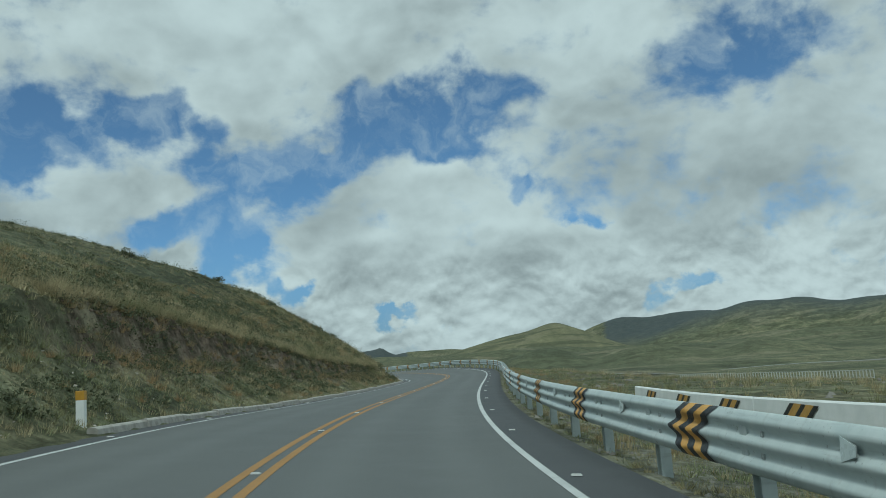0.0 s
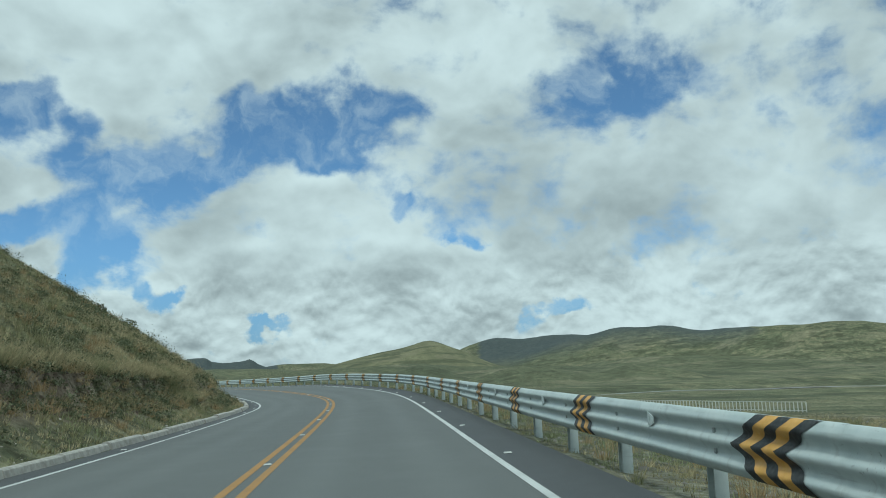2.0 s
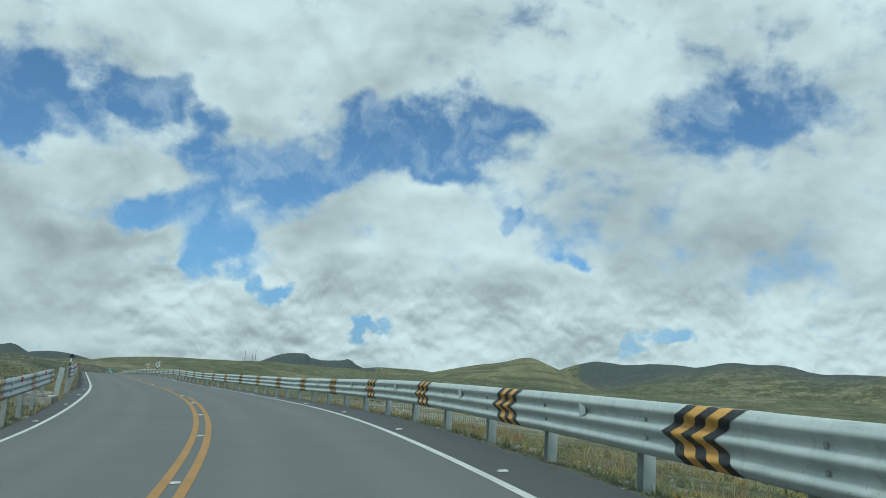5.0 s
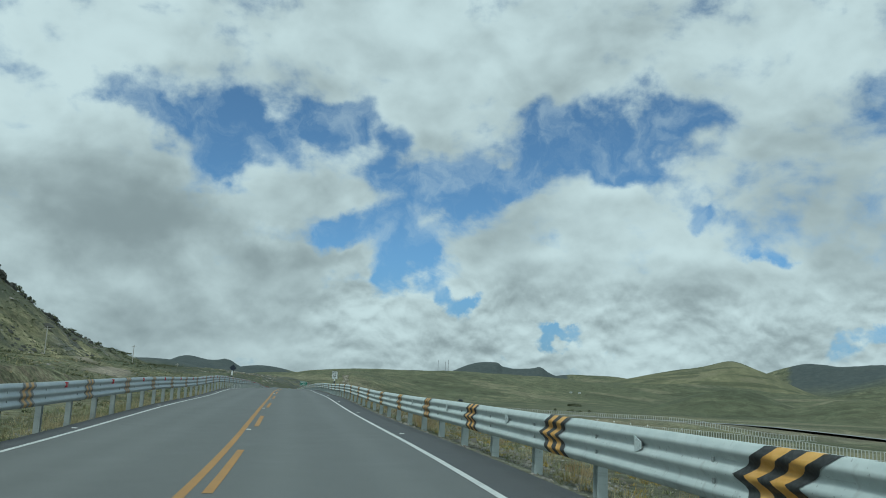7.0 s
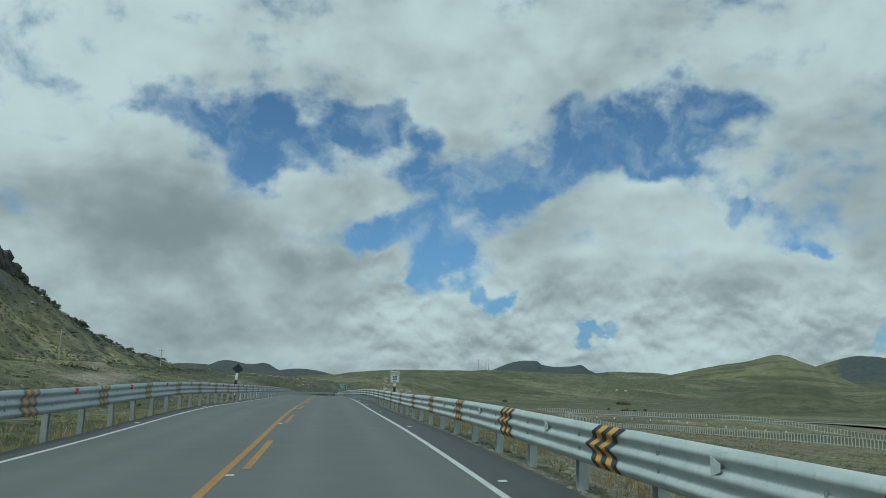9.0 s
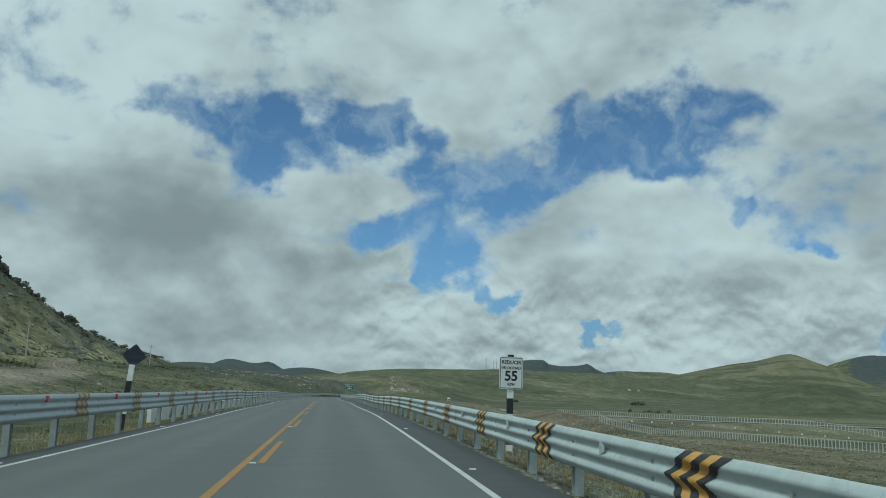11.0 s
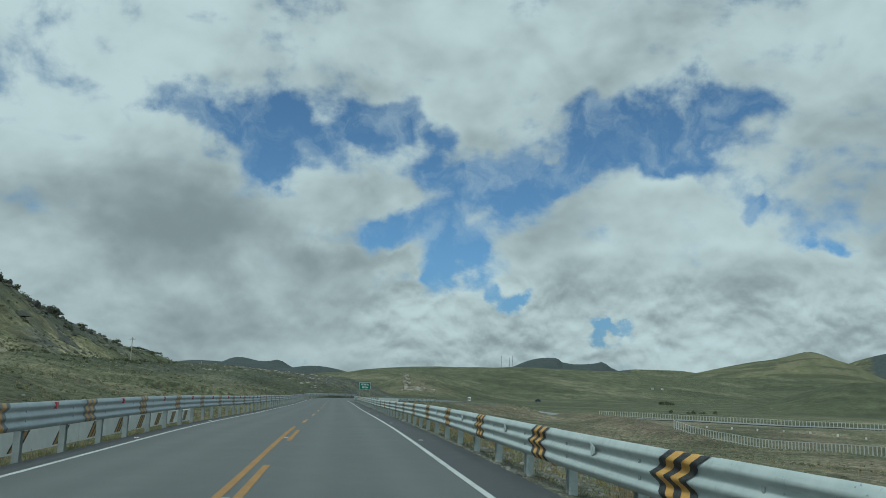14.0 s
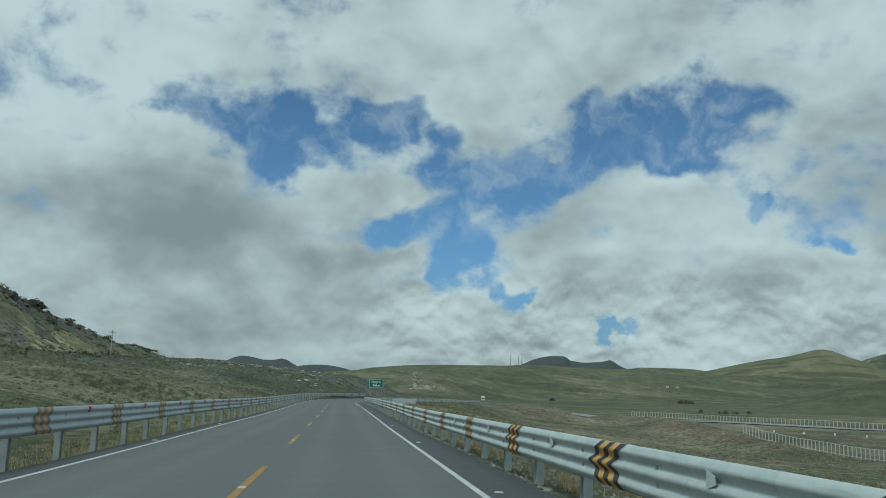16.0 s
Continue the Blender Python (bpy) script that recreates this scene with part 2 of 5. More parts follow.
def ground_fill(N, b):
    pos = where(N)
    gravel = N.n("ShaderNodeAttribute", attribute_name="gravel").outputs["Fac"]
    soil = N.n("ShaderNodeAttribute", attribute_name="soil").outputs["Fac"]
    f1 = N.noise(pos, 0.9, 8.0, 0.65)
    f2 = N.noise(pos, 0.045, 6.0, 0.6)
    f3 = N.noise(pos, 0.006, 6.0, 0.6)
    fine = N.noise(pos, 9.0, 5.0, 0.7)
    f4 = N.noise(pos, 0.25, 7.0, 0.68)
    green = N.mix(N.step(f1, 0.36, 0.66), (0.062, 0.070, 0.041), (0.165, 0.175, 0.104))
    straw = N.mix(N.step(f1, 0.36, 0.66), (0.125, 0.122, 0.070), (0.30, 0.28, 0.172))
    col = N.mix(N.step(N.math("ADD", N.math("MULTIPLY", f2, 0.5), N.math("MULTIPLY", f4, 0.5)), 0.43, 0.58), green, straw)
    col = N.mix(N.step(f3, 0.42, 0.62, 0.0, 0.45), col, (0.125, 0.138, 0.078))
    heath = N.noise(N.vmath("MULTIPLY", pos, (1.0, 1.0, 3.0)), 0.022, 7.0, 0.66)
    col = N.mix(N.step(heath, 0.50, 0.60, 0.0, 0.72), col, (0.062, 0.068, 0.042))
    earth = N.mix(N.step(f1, 0.35, 0.65), (0.135, 0.105, 0.078), (0.32, 0.26, 0.195))
    col = N.mix(N.math("MULTIPLY", soil, N.step(N.math("ADD", f2, N.math("MULTIPLY", f1, 0.5)), 0.58, 0.85), clamp=True), col, earth)
    stone = N.mix(N.step(fine, 0.35, 0.7), (0.085, 0.082, 0.070), (0.34, 0.33, 0.29))
    col = N.mix(N.math("MULTIPLY", gravel, N.step(N.math("ADD", fine, f1), 0.75, 1.1), clamp=True), col, stone)
    # far green hill, coloured bright as though it lay outside the cloud shadows
    lush = N.n("ShaderNodeAttribute", attribute_name="lush").outputs["Fac"]
    col = N.mix(N.math("MULTIPLY", lush, N.step(f3, 0.30, 0.62, 0.55, 1.0)), col, N.mix(N.step(f2, 0.35, 0.65), (0.172, 0.170, 0.096), (0.262, 0.252, 0.145)))
    # dark heath; on the mid-distance hills the same colour stands for cloud shadow
    heathy = N.n("ShaderNodeAttribute", attribute_name="heathy").outputs["Fac"]
    col = N.mix(N.math("MULTIPLY", heathy, N.step(f2, 0.36, 0.6, 0.45, 0.95)), col, N.mix(N.step(f1, 0.35, 0.65), (0.062, 0.072, 0.043), (0.125, 0.132, 0.078)))
    # dry slope grass, its tone raised so that the hillside looks sunlit
    dry = N.n("ShaderNodeAttribute", attribute_name="dry").outputs["Fac"]
    tawny = N.mix(N.step(f4, 0.38, 0.62), (0.215, 0.205, 0.108), (0.42, 0.375, 0.215))
    col = N.mix(N.math("MULTIPLY", dry, N.step(heath, 0.46, 0.60, 0.95, 0.45)), col, tawny)
    crag = N.n("ShaderNodeAttribute", attribute_name="rocky").outputs["Fac"]
    rock = N.mix(N.step(f1, 0.4, 0.65), (0.048, 0.054, 0.053), (0.150, 0.156, 0.146))
    col = N.mix(N.math("MULTIPLY", crag, N.step(N.noise(pos, 0.10, 7.0, 0.7), 0.40, 0.52), clamp=True), col, rock)
    strip = N.noise(N.vmath("MULTIPLY", pos, (0.35, 1.0, 1.0)), 0.011, 6.0, 0.6)
    col = N.mix(N.step(strip, 0.54, 0.60, 0.0, 0.5), col, (0.21, 0.195, 0.128))
    # dark bands painted across the land, standing for cloud shadows on its slopes
    band = N.noise(N.vmath("MULTIPLY", pos, (0.30, 1.0, 2.5)), 0.016, 5.0, 0.6)
    col = N.mix(N.math("MULTIPLY", N.step(band, 0.50, 0.58, 0.0, 0.65), N.math("SUBTRACT", 1.0, N.math("MULTIPLY", dry, 0.6))), col, (0.066, 0.076, 0.046))
    # haze and cloud shade on the farthest hills, put into the ground colour
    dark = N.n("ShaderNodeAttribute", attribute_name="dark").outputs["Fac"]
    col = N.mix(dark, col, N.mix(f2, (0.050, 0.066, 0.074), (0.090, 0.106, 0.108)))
    scarp = N.n("ShaderNodeAttribute", attribute_name="scarp").outputs["Fac"]
    loam = N.mix(N.step(N.noise(pos, 2.1, 7.0, 0.68), 0.36, 0.62), (0.088, 0.069, 0.052), (0.235, 0.182, 0.135))
    col = N.mix(N.math("MULTIPLY", scarp, N.step(N.noise(pos, 0.6, 6.0, 0.66), 0.44, 0.56), clamp=True), col, loam)
    track = N.n("ShaderNodeAttribute", attribute_name="track").outputs["Fac"]
    col = N.mix(track, col, N.mix(f1, (0.19, 0.165, 0.128), (0.30, 0.265, 0.205)))
    speck = N.step(N.noise(pos, 1.6, 7.0, 0.74), 0.36, 0.64, 0.68, 1.55)
    speck = N.math("MULTIPLY", speck, N.step(N.noise(pos, 0.07, 6.0, 0.7), 0.36, 0.64, 0.82, 1.25))
    both = N.n("ShaderNodeCombineXYZ")
    for k in range(3):
        N.put(both.inputs[k], speck)
    col = N.mix(N.math("SUBTRACT", 1.0, N.math("MULTIPLY", N.math("ADD", lush, dark), 0.7)), col, both.outputs[0], "MULTIPLY")
    N.put(b.inputs["Base Color"], N.mix(N.step(fine, 0.3, 0.8, 0.0, 0.3), col, (0.055, 0.058, 0.040)))
    b.inputs["Roughness"].default_value = 0.95
    b.inputs["Specular IOR Level"].default_value = 0.15
    bump(N, b, N.math("ADD", N.math("MULTIPLY", f1, 0.6), N.math("MULTIPLY", fine, 0.3)), 1.0, 0.35)


def island(name, a, c, rough=0.85, objects=False):
    """Every loose piece takes its own tone between a and c."""
    def fill(N, b):
        r = N.n("ShaderNodeObjectInfo").outputs["Random"] if objects else N.n("ShaderNodeNewGeometry").outputs["Random Per Island"]
        f = N.noise(where(N), 18.0, 4.0, 0.6)
        col = N.mix(r, a, c)
        N.put(b.inputs["Base Color"], N.mix(N.step(f, 0.3, 0.75, 0.0, 0.35), col, tuple(v * 0.7 for v in a)))
        b.inputs["Roughness"].default_value = rough
        b.inputs["Specular IOR Level"].default_value = 0.25
        bump(N, b, f, 0.4, 0.02)
    return material(name, fill)


def patchy(name, a, c, other, size):
    """Blades of mixed tone that turn to another tone in patches."""
    def fill(N, b):
        r = N.n("ShaderNodeNewGeometry").outputs["Random Per Island"]
        spot = N.noise(where(N), size, 5.0, 0.65)
        col = N.mix(r, a, c)
        N.put(b.inputs["Base Color"], N.mix(N.step(spot, 0.46, 0.60, 0.0, 0.8), col, N.mix(r, tuple(v * 0.7 for v in other), tuple(v * 1.35 for v in other))))
        b.inputs["Roughness"].default_value = 0.85
        b.inputs["Specular IOR Level"].default_value = 0.2
    return material(name, fill)


def galvanised(name, a, c, rough, metal=0.08):
    def fill(N, b):
        pos = where(N)
        f = N.noise(pos, 3.0, 6.0, 0.65)
        g = N.noise(N.vmath("MULTIPLY", pos, (1.5, 1.5, 22.0)), 1.0, 4.0, 0.6)
        col = N.mix(N.step(f, 0.3, 0.7), a, c)
        col = N.mix(N.step(g, 0.55, 0.8, 0.0, 0.35), col, (0.16, 0.17, 0.165))
        spots = N.math("MULTIPLY", N.step(N.noise(pos, 26.0, 3.0, 0.6), 0.64, 0.70), N.step(N.noise(pos, 1.7, 3.0), 0.45, 0.62))
        col = N.mix(N.math("MULTIPLY", spots, 0.55), col, (0.10, 0.105, 0.10))
        drip = N.noise(N.vmath("MULTIPLY", pos, (9.0, 9.0, 1.1)), 1.0, 4.0, 0.6)
        col = N.mix(N.step(drip, 0.56, 0.74, 0.0, 0.28), col, (0.26, 0.265, 0.245))
        N.put(b.inputs["Base Color"], col)
        b.inputs["Metallic"].default_value = metal
        b.inputs["Specular IOR Level"].default_value = 0.35
        N.put(b.inputs["Roughness"], N.step(f, 0.25, 0.75, rough - 0.08, rough + 0.12))
        bump(N, b, N.noise(pos, 25.0, 3.0), 0.12, 0.003)
    return material(name, fill)


M_ROAD = asphalt("worn_asphalt", (0.092, 0.098, 0.094), (0.138, 0.146, 0.140))
M_SHOULDER = asphalt("dark_asphalt", (0.045, 0.048, 0.05), (0.085, 0.09, 0.092))
M_WHITE = paint("white_road_paint", (0.58, 0.60, 0.58), 0.7)
M_YELLOW = paint("yellow_road_paint", (0.37, 0.20, 0.055), 0.7)
M_GROUND = material("andean_grassland", ground_fill)
M_STEEL = galvanised("galvanised_steel", (0.50, 0.57, 0.56), (0.61, 0.67, 0.655), 0.46)
M_STEEL_OLD = galvanised("dull_galvanised_steel", (0.34, 0.385, 0.40), (0.45, 0.495, 0.505), 0.42, 0.4)
M_POST = galvanised("post_steel", (0.42, 0.47, 0.47), (0.53, 0.58, 0.57), 0.5)
M_POST_OLD = galvanised("weathered_post_steel", (0.30, 0.33, 0.33), (0.40, 0.43, 0.42), 0.6)
M_BLACK = plain("black_paint", (0.016, 0.018, 0.018), (0.03, 0.032, 0.03), 0.5, 0.0, 9.0)
M_AMBER = plain("amber_paint", (0.64, 0.34, 0.065), (0.72, 0.41, 0.10), 0.5, 0.0, 7.0)
M_AMBER_STRIPE = plain("amber_stripe_paint", (0.50, 0.28, 0.06), (0.58, 0.34, 0.09), 0.55, 0.0, 7.0)
M_AMBER_OLD = plain("faded_amber_paint", (0.42, 0.24, 0.075), (0.46, 0.30, 0.12), 0.6, 0.0, 7.0)
M_BLACK_OLD = plain("faded_black_paint", (0.12, 0.125, 0.125), (0.20, 0.21, 0.21), 0.6, 0.0, 9.0)
M_CONCRETE = plain("kerb_concrete", (0.30, 0.285, 0.25), (0.46, 0.44, 0.40), 0.9, 0.0, 5.0, 0.5)
M_WHITEWASH = plain("white_painted_concrete", (0.76, 0.78, 0.76), (0.86, 0.87, 0.85), 0.75, 0.0, 2.0, 0.2)
M_ORANGE = plain("orange_reflective", (0.50, 0.27, 0.03), (0.56, 0.31, 0.05), 0.45)
M_RED = plain("red_reflector", (0.42, 0.05, 0.06), (0.5, 0.08, 0.09), 0.3)
M_GREY_REFL = plain("silver_reflector", (0.58, 0.66, 0.66), (0.66, 0.74, 0.73), 0.3)
M_SIGN_WHITE = plain("sign_white", (0.70, 0.73, 0.72), (0.76, 0.78, 0.77), 0.4, 0.0, 3.0)
M_SIGN_GREEN = plain("sign_green", (0.01, 0.16, 0.105), (0.015, 0.19, 0.13), 0.4, 0.0, 3.0)
M_SIGN_BACK = plain("sign_back_dark", (0.035, 0.045, 0.065), (0.055, 0.065, 0.085), 0.5, 0.3, 4.0)
M_WOOD = plain("weathered_pole_wood", (0.40, 0.385, 0.355), (0.52, 0.50, 0.465), 0.85, 0.0, 4.0, 0.4)
M_MAST = plain("mast_steel", (0.30, 0.30, 0.31), (0.38, 0.38, 0.39), 0.5, 0.6)
M_GRASS = patchy("dry_tussock_grass", (0.26, 0.22, 0.125), (0.58, 0.50, 0.31), (0.19, 0.205, 0.10), 0.35)
M_GRASS_GREEN = patchy("green_tussock_grass", (0.13, 0.152, 0.075), (0.31, 0.33, 0.18), (0.31, 0.26, 0.145), 0.5)
M_VERGE = patchy("dark_verge_herbs", (0.10, 0.115, 0.055), (0.22, 0.225, 0.12), (0.20, 0.165, 0.085), 0.6)
M_TAWNY = patchy("tawny_tussock_grass", (0.26, 0.175, 0.085), (0.46, 0.34, 0.19), (0.34, 0.29, 0.16), 0.4)
M_FLOWER = island("yellow_flowers", (0.30, 0.22, 0.05), (0.46, 0.35, 0.09))
M_LEAF = island("dark_shrub_leaves", (0.080, 0.094, 0.053), (0.21, 0.222, 0.130))
M_ROCK = island("weathered_rock", (0.12, 0.112, 0.095), (0.30, 0.285, 0.25))
M_PALE_ROCK = island("pale_cliff_rock", (0.31, 0.285, 0.235), (0.54, 0.505, 0.43))
M_LEDGE = island("tawny_ledge_rock", (0.13, 0.115, 0.085), (0.42, 0.385, 0.31))
M_DARK_ROCK = island("dark_crag_rock", (0.045, 0.047, 0.042), (0.11, 0.11, 0.095))
M_CLOD = island("brown_earth_clods", (0.060, 0.046, 0.035), (0.19, 0.145, 0.108), 0.95)
M_STUD = plain("road_stud_plastic", (0.42, 0.43, 0.41), (0.58, 0.58, 0.55), 0.45)
M_FENCE = plain("whitewashed_fence", (0.50, 0.50, 0.48), (0.62, 0.62, 0.59), 0.85)
M_FAR_ROAD = asphalt("far_asphalt", (0.21, 0.215, 0.212), (0.27, 0.275, 0.27))

SPEED_KNOTS = [0, 3, 6, 9, 12, 16]
SPEED = [17.01, 18.4, 16.92, 17.47, 18.15, 18.15]
KNOTS = [0, 1, 2, 3, 4, 5, 6, 7, 8, 9, 10, 11, 12, 13, 14, 15, 16, 17, 18, 19, 20, 22, 24, 26, 30]
HEADING = [5.88, 0.43, -2.91, -3.83, -1.88, 6.53, 12.62, 18.06, 20.72, 20.94, 21.02, 20.92, 20.89, 21.09, 21.26, 21.27, 21.09, 21.18, 21.29, 21.35, 21.31, 21.0, 15, 3, -28]
GRADE = [0.7, 0.26, 0.23, 0.47, 0.73, 0.76, 0.78, 0.28, 0.23, 0.36, 0.4, -0.08, -0.21, -0.36, -0.85, -0.41, -0.99, -1.04, -0.87, -0.83, -0.82, -0.9, -0.9, -0.9, -0.6]
BANK = [3.63, 3.04, 0.05, -1.63, -2.9, -5.03, -5.47, -2.47, -1.46, -0.4, -0.99, 0.21, -0.62, -1.18, -0.71, -0.89, -0.75, -0.85, -0.69, -1.27, -1.33, -0.4, 1.5, 2.5, 2.5]

# ---- the line of the road ----
EYE = 1.28                  # height of the lens over the road
def curve(k, y, x):
    """Smooth curve through the knots."""
    k, y, x = np.array(k, float), np.array(y, float), np.clip(x, k[0], k[-1])
    m = np.gradient(y, k)
    i = np.clip(np.searchsorted(k, x, side="right") - 1, 0, len(k) - 2)
    h = k[i + 1] - k[i]
    q = (x - k[i]) / h
    return ((2 * q**3 - 3 * q**2 + 1) * y[i] + (q**3 - 2 * q**2 + q) * h * m[i] + (-2 * q**3 + 3 * q**2) * y[i + 1] + (q**3 - q**2) * h * m[i + 1])


TICK = np.arange(-2.0, 30.01, 0.05)
_speed = curve(SPEED_KNOTS, SPEED, TICK)
_a, _g = np.radians(curve(KNOTS, HEADING, TICK)), np.radians(curve(KNOTS, GRADE, TICK))
BANKS = np.radians(curve(KNOTS, BANK, TICK))
AHEAD = np.stack([-np.sin(_a) * np.cos(_g), np.cos(_a) * np.cos(_g), np.sin(_g)], 1)
_st = _speed * 0.05
_st = (_st[1:] + _st[:-1]) / 2
STN = np.concatenate([[0], np.cumsum(_st)])
LINE = np.vstack([[0, 0, 0], np.cumsum((AHEAD[1:] + AHEAD[:-1]) / 2 * _st[:, None], 0)])
LINE, STN = LINE - LINE[40], STN - STN[40]
ACROSS = np.stack([np.cos(_a), np.sin(_a), 0 * _a], 1) * np.cos(BANKS)[:, None] + np.array([0, 0, 1.0]) * -np.sin(BANKS)[:, None]
UPW = np.cross(ACROSS, AHEAD)
S_MIN, S_MAX = STN[0], STN[-1]


def lerp_rows(a, s):
    return np.stack([np.interp(s, STN, a[:, i]) for i in range(3)], -1)


def road_pt(s, u, z=0.0):
    """Points at station s, u metres right of the lens's line, z above the road."""
    s = np.asarray(s, float)
    return lerp_rows(LINE, s) + np.asarray(u)[..., None] * lerp_rows(ACROSS, s) + (np.asarray(z) - EYE)[..., None] * lerp_rows(UPW, s)


def road_frame(s, u, z=0.0, upright=True):
    """A pose on the road: y ahead, x to the right."""
    d = lerp_rows(AHEAD, float(s))
    if upright:
        y = Vector((d[0], d[1], 0)).normalized()
        zz = Vector((0, 0, 1))
    else:
        y = Vector(d).normalized()
        zz = Vector(lerp_rows(UPW, float(s))).normalized()
    x = y.cross(zz).normalized()
    y = zz.cross(x)
    m = Matrix((x, y, zz)).transposed().to_4x4()
    m.translation = Vector(road_pt(float(s), float(u), float(z)))
    return m


# ---- the ground ----
def hash2(ix, iy, seed):
    h = np.sin(ix * 127.1 + iy * 311.7 + seed * 74.7) * 43758.5453
    return h - np.floor(h)


def lumps(x, y, size, seed=0, octaves=3):
    """Soft value noise between -1 and 1."""
    out, amp, tot = 0, 1.0, 0
    for o in range(octaves):
        px, py = x / size + 17.3 * o, y / size - 9.1 * o
        ix, iy = np.floor(px), np.floor(py)
        fx, fy = px - ix, py - iy
        fx, fy = fx * fx * (3 - 2 * fx), fy * fy * (3 - 2 * fy)
        n = (hash2(ix, iy, seed) * (1 - fx) + hash2(ix + 1, iy, seed) * fx) * (1 - fy) + (hash2(ix, iy + 1, seed) * (1 - fx) + hash2(ix + 1, iy + 1, seed) * fx) * fy
        out, tot = out + amp * (2 * n - 1), tot + amp
        amp, size = amp * 0.5, size * 0.5
    return out / tot


def ramp(x, lo, hi):
    q = np.clip((x - lo) / (hi - lo), 0, 1)
    return q * q * (3 - 2 * q)


def nearest_station(x, y):
    """Index of the nearest sample of the road's line, and the signed distance to it."""
    idx, u = np.empty(len(x), int), np.empty(len(x))
    lx, ly = LINE[::2, 0], LINE[::2, 1]
    for c in range(0, len(x), 20000):
        d = (x[c:c + 20000, None] - lx) ** 2 + (y[c:c + 20000, None] - ly) ** 2
        i = d.argmin(1) * 2
        idx[c:c + 20000] = i
        dx, dy = x[c:c + 20000] - LINE[i, 0], y[c:c + 20000] - LINE[i, 1]
        side = dx * np.cos(_a[i]) + dy * np.sin(_a[i])
        u[c:c + 20000] = np.sign(side) * np.sqrt(dx * dx + dy * dy)
    return idx, u


def far_hills(x, y):
    """Hills round the plain: azimuth and distance from the middle of the road, half width, half depth, top."""
    z = np.zeros(len(x))
    ox, oy = x + 10, y - 150
    for az, dist, wide, deep, top, flat in HILLS:
        a = radians(az)
        side = ox * math.cos(a) + oy * math.sin(a)
        along = -ox * math.sin(a) + oy * math.cos(a) - dist
        q = np.sqrt((side / wide) ** 2 + (along / deep) ** 2)
        q = np.maximum(q - flat, 0) / (1 - flat)
        shape = np.exp(-1.5 * q ** 1.6)
        z = z + ((top + 22) * shape) ** 6
    # the table mountain: a flat-topped peak, a saddle and a sharp second peak
    az = np.degrees(np.arctan2(-ox, oy))
    along = np.hypot(ox, oy) - 3400
    top = np.interp(az, [1.2, 2.0, 2.5, 3.14, 3.57, 3.86, 4.14, 4.4, 4.83, 5.92, 6.65, 6.80, 7.0, 7.9, 8.49, 9.11, 9.59, 10.5, 12], [0, 44, 66, 73, 85, 98, 105, 100, 96, 92, 98, 105, 114, 113, 107, 97, 83, 58, 0])
    z = z + ((top + 22) * (top > 0) * np.exp(-(along / 230) ** 2)) ** 6
    return z ** (1 / 6) - 22


